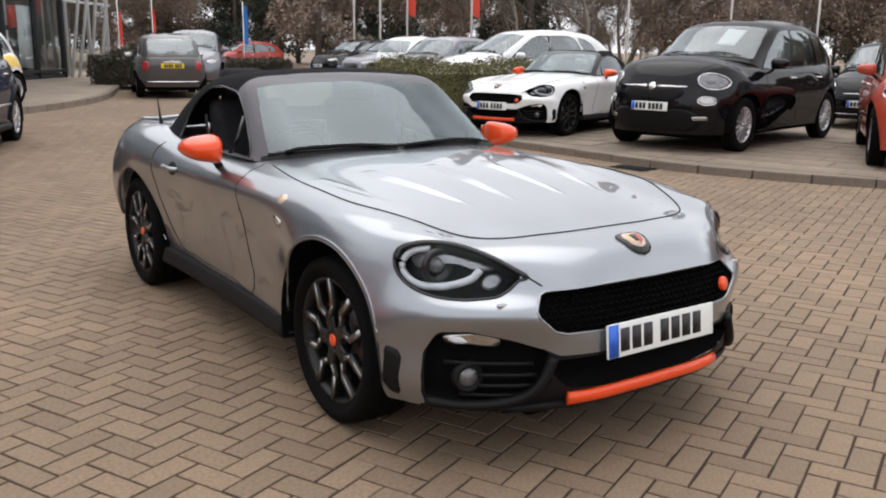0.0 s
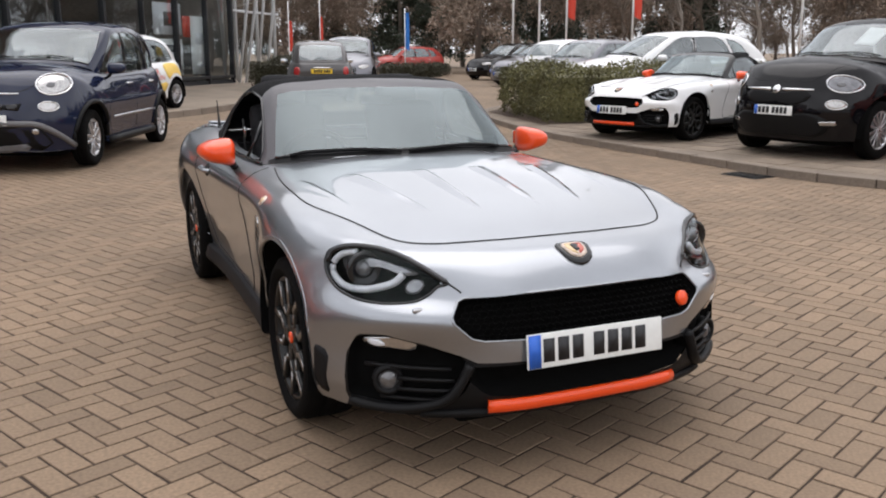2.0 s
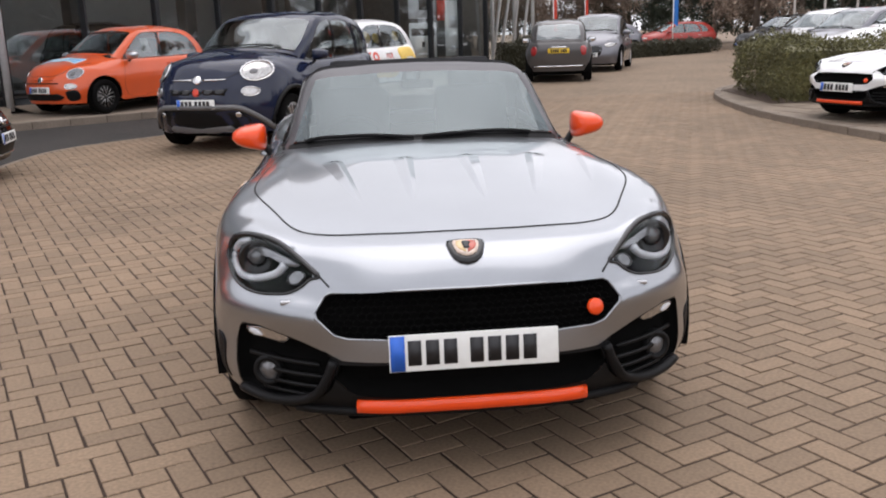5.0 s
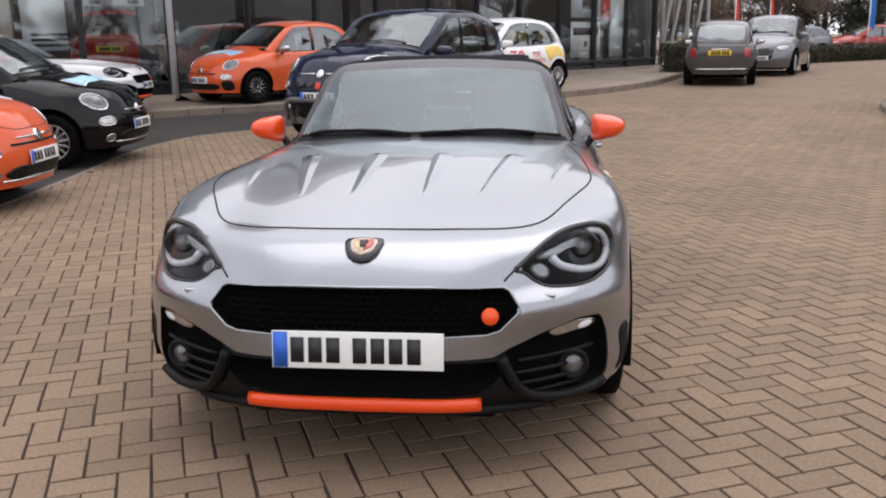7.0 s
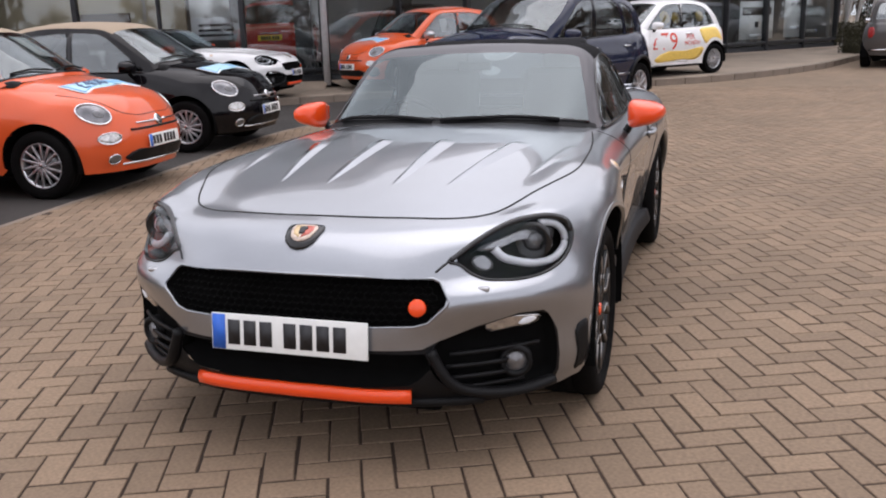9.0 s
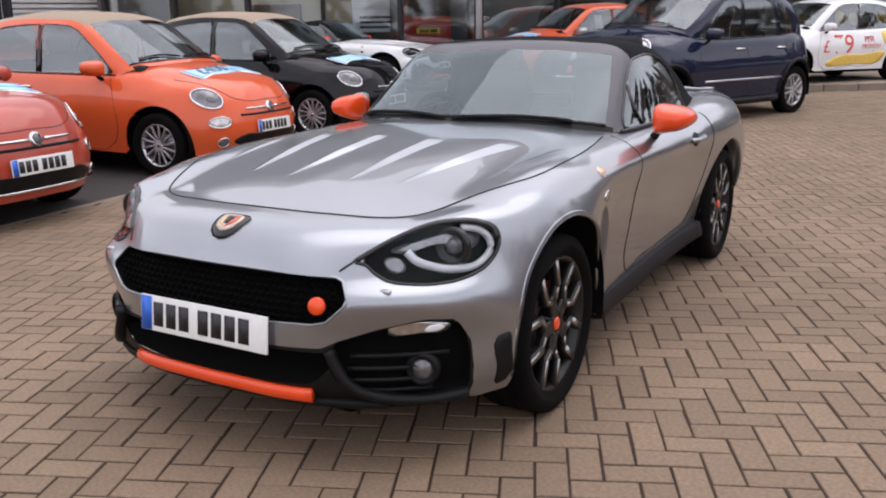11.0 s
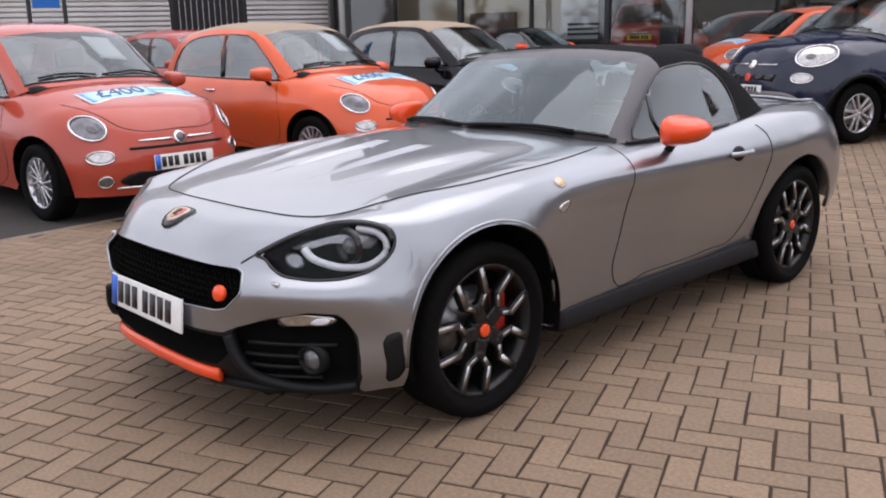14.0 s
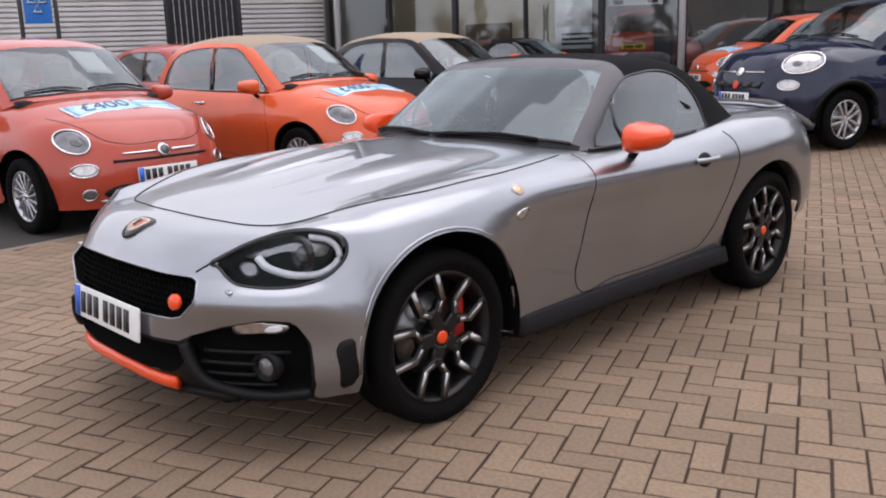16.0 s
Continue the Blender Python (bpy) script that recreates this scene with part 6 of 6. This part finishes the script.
W_L, R_L = "plain white flag pole in the car park", "white flag pole with a long red banner"
for x, y in ((19.7, 35.4), (20.8, 34.75), (30.2, 27.2), (33.3, 23.6), (35.5, 20.5)):
    flag_pole(x, y, 9, label=W_L)
flag_pole(21.9, 34.0, 9, "red_print", R_L)
flag_pole(24.5, 32.2, 9, "red_print", R_L)
flag_pole(9.3, 38.8, 3.5, "red_print", "small red feather flag on a thin pole", 1.2, 2.6, .18, .02)
flag_pole(10.8, 38.6, 3.6, "red_print", "small red feather flag on a thin pole", 1.6, 2.8, .15, .02)
flag_pole(14.6, 37.0, 3.2, "sign_blue", "blue feather flag on a thin pole", 1.3, 3.0, .24, .02)

# ---------------------------------------------------------------- paving flags of the raised bay
slab = bpy.data.meshes.new("paving_flag")
b2 = box((.492, .492, .04), (0, 0, -.018), None, .004)
b2.to_mesh(slab)
b2.free()
slab.materials.append(bay_mat)
inner = np.array([*map(tuple, KERB_R), (40, 14.6), (40, -3.2)])
rng_s = np.random.default_rng(8)
ta = radians(107)
for i in range(-4, 24):
    for j in range(-9, 2):
        u, v = i * .5 + (.25 if j % 2 else 0), j * .5
        x, y = 6.0 + u * math.cos(ta) - v * math.sin(ta), 1.0 + u * math.sin(ta) + v * math.cos(ta)
        if not (5.5 < x < 10.5 and -.6 < y < 9.0) or not inside((x, y), inner) or np.linalg.norm(nearest((x, y), inner) - [x, y]) < .33:
            continue
        ob = new("paving_flag", slab)
        ob.parent = bay
        ob.matrix_world = Matrix.Translation((x, y, gz(y) + .088 + rng_s.normal() * .0012)) @ Matrix.Rotation(ta + rng_s.normal() * .003, 4, "Z")

# ---------------------------------------------------------------- cars
def at(px, py, heading, e=0.0):
    """Pose of a car centred at (px, py), facing the heading (degrees from +x)."""
    return pose(px, py, gz(py) + e, 0, 0, heading + 90)


roadster(Matrix.Identity(4), "grey", "grey metallic two-seat roadster with orange mirrors and a black soft top")
roadster(at(7.63, 6.93, 197, .085), "white", "white two-seat roadster with orange details parked on the raised bay", detail=False, hood_mat="gloss")
roadster(at(-8.08, 9.90, 8, .135), "white", "white two-seat roadster parked on the pavement by the showroom", detail=False, hood_mat="gloss")
hatchback("hatchback", "coral red small retro hatchback with a price banner", "coral", at(-5.25, -.24, 6.5), price="£400", sheets=1)
hatchback("hatchback", "bright orange small retro convertible with a beige roof", "orange", at(-5.50, 2.42, 6.5), price="£400", roof_mat="beige", sheets=1)
hatchback("hatchback", "black small retro convertible with a beige roof", "black", at(-5.86, 5.09, 6.5), price="-", roof_mat="beige")
sporty = hatchback("hatchback", "orange sporty small hatchback on the showroom pavement", "orange", at(-4.63, 12.92, -125, .115), face="abarth", price="-", wheels="dark", mirror_mat="rim_silver")
part("window_sheet", box((.004, .17, .26), (.635, -.02, 1.13), Matrix.Rotation(radians(-17), 4, "Y")), "paper", sporty, "white paper sheet in the side window")
promo = hatchback("hatchback", "white and yellow small hatchback with red price lettering", "white", at(-.49, 14.35, -129, .115))
for sg in (1, -1):
    SK = BVHTree.FromObject([o for o in promo.children if o.name.startswith("body")][0], bpy.context.evaluated_depsgraph_get())
    v = "left" if sg > 0 else "right"
    for o in (round_outline([(-.55, .33), (.2, .32), (.70, .35), (.80, .50), (.3, .48), (-.4, .43)], 3),
              round_outline([(.72, .86), (1.0, .91), (1.26, .88), (1.40, .64), (1.30, .68), (1.15, .71), (1.0, .69), (.84, .60)], 3)):
        part("yellow_swoosh", patch(SK, v, o, .004, .004, 4), "yellow_print", promo)
    for word, size, y, z in (("£", .30, -.56, .62), ("79", .46, -.16, .65), ("PER", .14, .42, .74), ("MONTH", .115, .46, .62)):
        tb = text_mesh(word, size)
        for q in tb.verts:
            pt, nn = on_skin(SK, v, y + sg * q.co.x, z + q.co.y)
            q.co = pt + nn * (.005 + q.co.z)
        part("price_lettering", tb, "red_print", promo, "red painted price lettering")
    for y, z, r in ((-.15, 1.12, .13), (.16, 1.10, .11), (.82, 1.13, .11)):
        p = Vector((sg * .655, y, z))
        d = lathe([(0, r), (.004, r), (.004, .0001)], 20)
        bmesh.ops.transform(d, matrix=Matrix.Translation(p) @ Matrix.Rotation(radians(-16 * sg), 4, "Y") @ Matrix.Rotation(math.pi * (sg < 0), 4, "Z"), verts=d.verts)
        part("window_sticker", d, "yellow_print", promo)
hatchback("tall_family_car", "dark blue tall family car with black cladding", "navy", at(-1.40, 8.46, -112.5), 1.10, 1.175, 1.14, wheels="double", wr=.325, face="mpv", doors=4, cladding=True, plate_z=.51, nose=.05, bluff=.07, top=1.10)
hatchback("crossover", "black compact crossover parked on the raised bay", "black", at(8.62, 4.43, 192, .085), 1.13, 1.20, 1.15, rear=.10, wheels="multi", wr=.345, face="suv", doors=4, plate_z=.50, nose=.03, bluff=.13, sheets=1)
hatchback("crossover", "dark red compact crossover at the end of the bay", "coral", at(9.25, 1.70, 213, .085), 1.10, 1.13, 1.12, wheels="multi", wr=.34, face="suv", doors=4, plate_z=.50, nose=.03, bluff=.12)
hatchback("hatchback", "dark grey small retro hatchback with a yellow rear plate", "darkgrey", at(4.95, 18.6, 77))
hatchback("crossover", "silver compact crossover parked at the road side", "silver", at(7.1, 22.6, -113), 1.06, 1.12, 1.10, wheels="double", wr=.34, face="plain", doors=4)
# second row behind the price banners
hatchback("hatchback", "pale silver hatchback in the second row", "silver", at(-9.6, 1.3, 6.5), 1.02, 1.05, 1.0)
hatchback("hatchback", "dark red hatchback in the second row", "red", at(-10.4, 4.0, 6.5), 1.02, 1.05, 1.0)
hatchback("hatchback", "red hatchback inside the showroom", "red", pose(-8.85, 14.95, .385, 0, 0, 199), 1.06, 1.1, 1.12)
hatchback("hatchback", "black hatchback inside the showroom", "black", pose(-5.9, 16.3, .385, 0, 0, 40), 1.04, 1.1, 1.0)
# far car park
hatchback("estate_car", "white sports utility car behind the hedge", "white", at(11.2, 12.3, 178, 0.05), 1.14, 1.42, 1.12, rear=.15, wheels="double", wr=.35, face="plain", doors=4)
hatchback("estate_car", "silver grey car behind the hedge", "silver", at(12.0, 16.6, 200), 1.1, 1.2, 1.05, wheels="double", wr=.32, face="plain", doors=4)
hatchback("hatchback", "white hatchback with its back to the road", "white", at(14.0, 20.6, 20), 1.05, 1.1, 1.05)
hatchback("estate_car", "black car in the far row", "black", at(15.8, 26.2, 195), 1.08, 1.15, 1.0, wheels="double", face="plain", doors=4, group="cars in the far row")
hatchback("estate_car", "black car in the far row", "black", at(16.4, 29.4, 195), 1.08, 1.15, 1.0, wheels="double", face="plain", doors=4, group="cars in the far row")
hatchback("estate_car", "dark grey car in the far row", "darkgrey", at(21.0, 37.0, 195), 1.08, 1.2, 1.0, wheels="double", face="plain", doors=4, group="cars in the far row")
hatchback("estate_car", "red car beyond the far hedge", "red", at(15.4, 39.0, 185), 1.08, 1.2, .95, wheels="double", face="plain", doors=4, group="cars in the far row")
hatchback("estate_car", "pale car beyond the far hedge", "silver", at(11.2, 37.5, 185), 1.08, 1.2, .95, wheels="double", face="plain", doors=4, group="cars in the far row")
hatchback("estate_car", "silver car in the far row", "silver", at(14.6, 23.4, 195), 1.08, 1.2, 1.0, wheels="double", face="plain", doors=4, group="cars in the far row")
hatchback("hatchback", "black hatchback behind the bay", "black", at(14.2, 7.6, 197, .085), 1.05, 1.1, 1.0)
hatchback("hatchback", "black hatchback behind the bay", "black", at(13.9, 4.9, 197, .085), 1.05, 1.1, 1.0)

# ---------------------------------------------------------------- paving blocks, laid in herringbone
ca, sa = math.cos(PAVE_TURN), math.sin(PAVE_TURN)
PO = (0.992, -1.733)
PITCH = 0.1015


def block_verts(w, h):
    """Half sizes of a block: chamfered top over a short skirt."""
    c = .0025
    return [(-w + c, -h + c, 0), (w - c, -h + c, 0), (w - c, h - c, 0), (-w + c, h - c, 0),
            (-w, -h, -.002), (w, -h, -.002), (w, h, -.002), (-w, h, -.002), (-w, -h, -.03), (w, -h, -.03), (w, h, -.03), (-w, h, -.03)]


BLOCK_F = [(0, 1, 2, 3), (4, 5, 1, 0), (5, 6, 2, 1), (6, 7, 3, 2), (7, 4, 0, 3), (8, 9, 5, 4), (9, 10, 6, 5), (10, 11, 7, 6), (11, 8, 4, 7)]
one = bpy.data.meshes.new("paving_block")
one.from_pydata(block_verts(.0970, .0463), [], BLOCK_F)
one.materials.append(brick_mat)
rng_p = np.random.default_rng(5)
V, F = [], []
BV = [(x, y, max(z, -.012)) for x, y, z in block_verts(.0970, .0463)]
tar_poly = np.array([*map(tuple, TAR), (-30, 12.7), (-30, -9)])
kr = np.array([*map(tuple, KERB_R), (40, 14.6), (40, -3.2)])
kl = np.array([*map(tuple, KERB_L), (6.6, 40), (-30, 40), (-30, 3.4)])
for i in range(-190, 190):
    for j in range(-190, 190):
        mm_ = (i - j) % 4
        if mm_ == 0:
            u, v, turn = i + 1.0, j + .5, 0.0
        elif mm_ == 3:
            u, v, turn = i + .5, j + 1.0, math.pi / 2
        else:
            continue
        u, v = u * PITCH, (v - 1) * PITCH
        x, y = PO[0] + u * ca - v * sa, PO[1] + u * sa + v * ca
        if not (BX0 - .1 < x < BX1 + .1 and BY0 - .1 < y < BY1 + .1):
            continue
        if inside((x, y), tar_poly) or inside((x, y), kr) or inside((x, y), kl):
            continue
        a = PAVE_TURN + turn + rng_p.normal() * .009
        z = gz(y) + rng_p.normal() * .0005
        m = Matrix.Translation((x + rng_p.normal() * .0011, y + rng_p.normal() * .0011, z)) @ Euler((rng_p.normal() * .006, rng_p.normal() * .004, a)).to_matrix().to_4x4()
        if (x - .25) ** 2 + (y + 2.75) ** 2 < 1.36 ** 2:
            ob = new("paving_block", one)
            ob.parent = ground
            ob.matrix_world = m
        else:
            k = len(V)
            V += [tuple(m @ Vector(c)) for c in BV]
            F += [tuple(q + k for q in f) for f in BLOCK_F]
rest = bpy.data.meshes.new("paving_blocks_rest")
rest.from_pydata(V, [], F)
rest.materials.append(brick_mat)
ob = new("paving_block_field", rest)
ob.parent = ground
tagged(ob, "buff clay paving blocks laid in herringbone", kind="stuff")
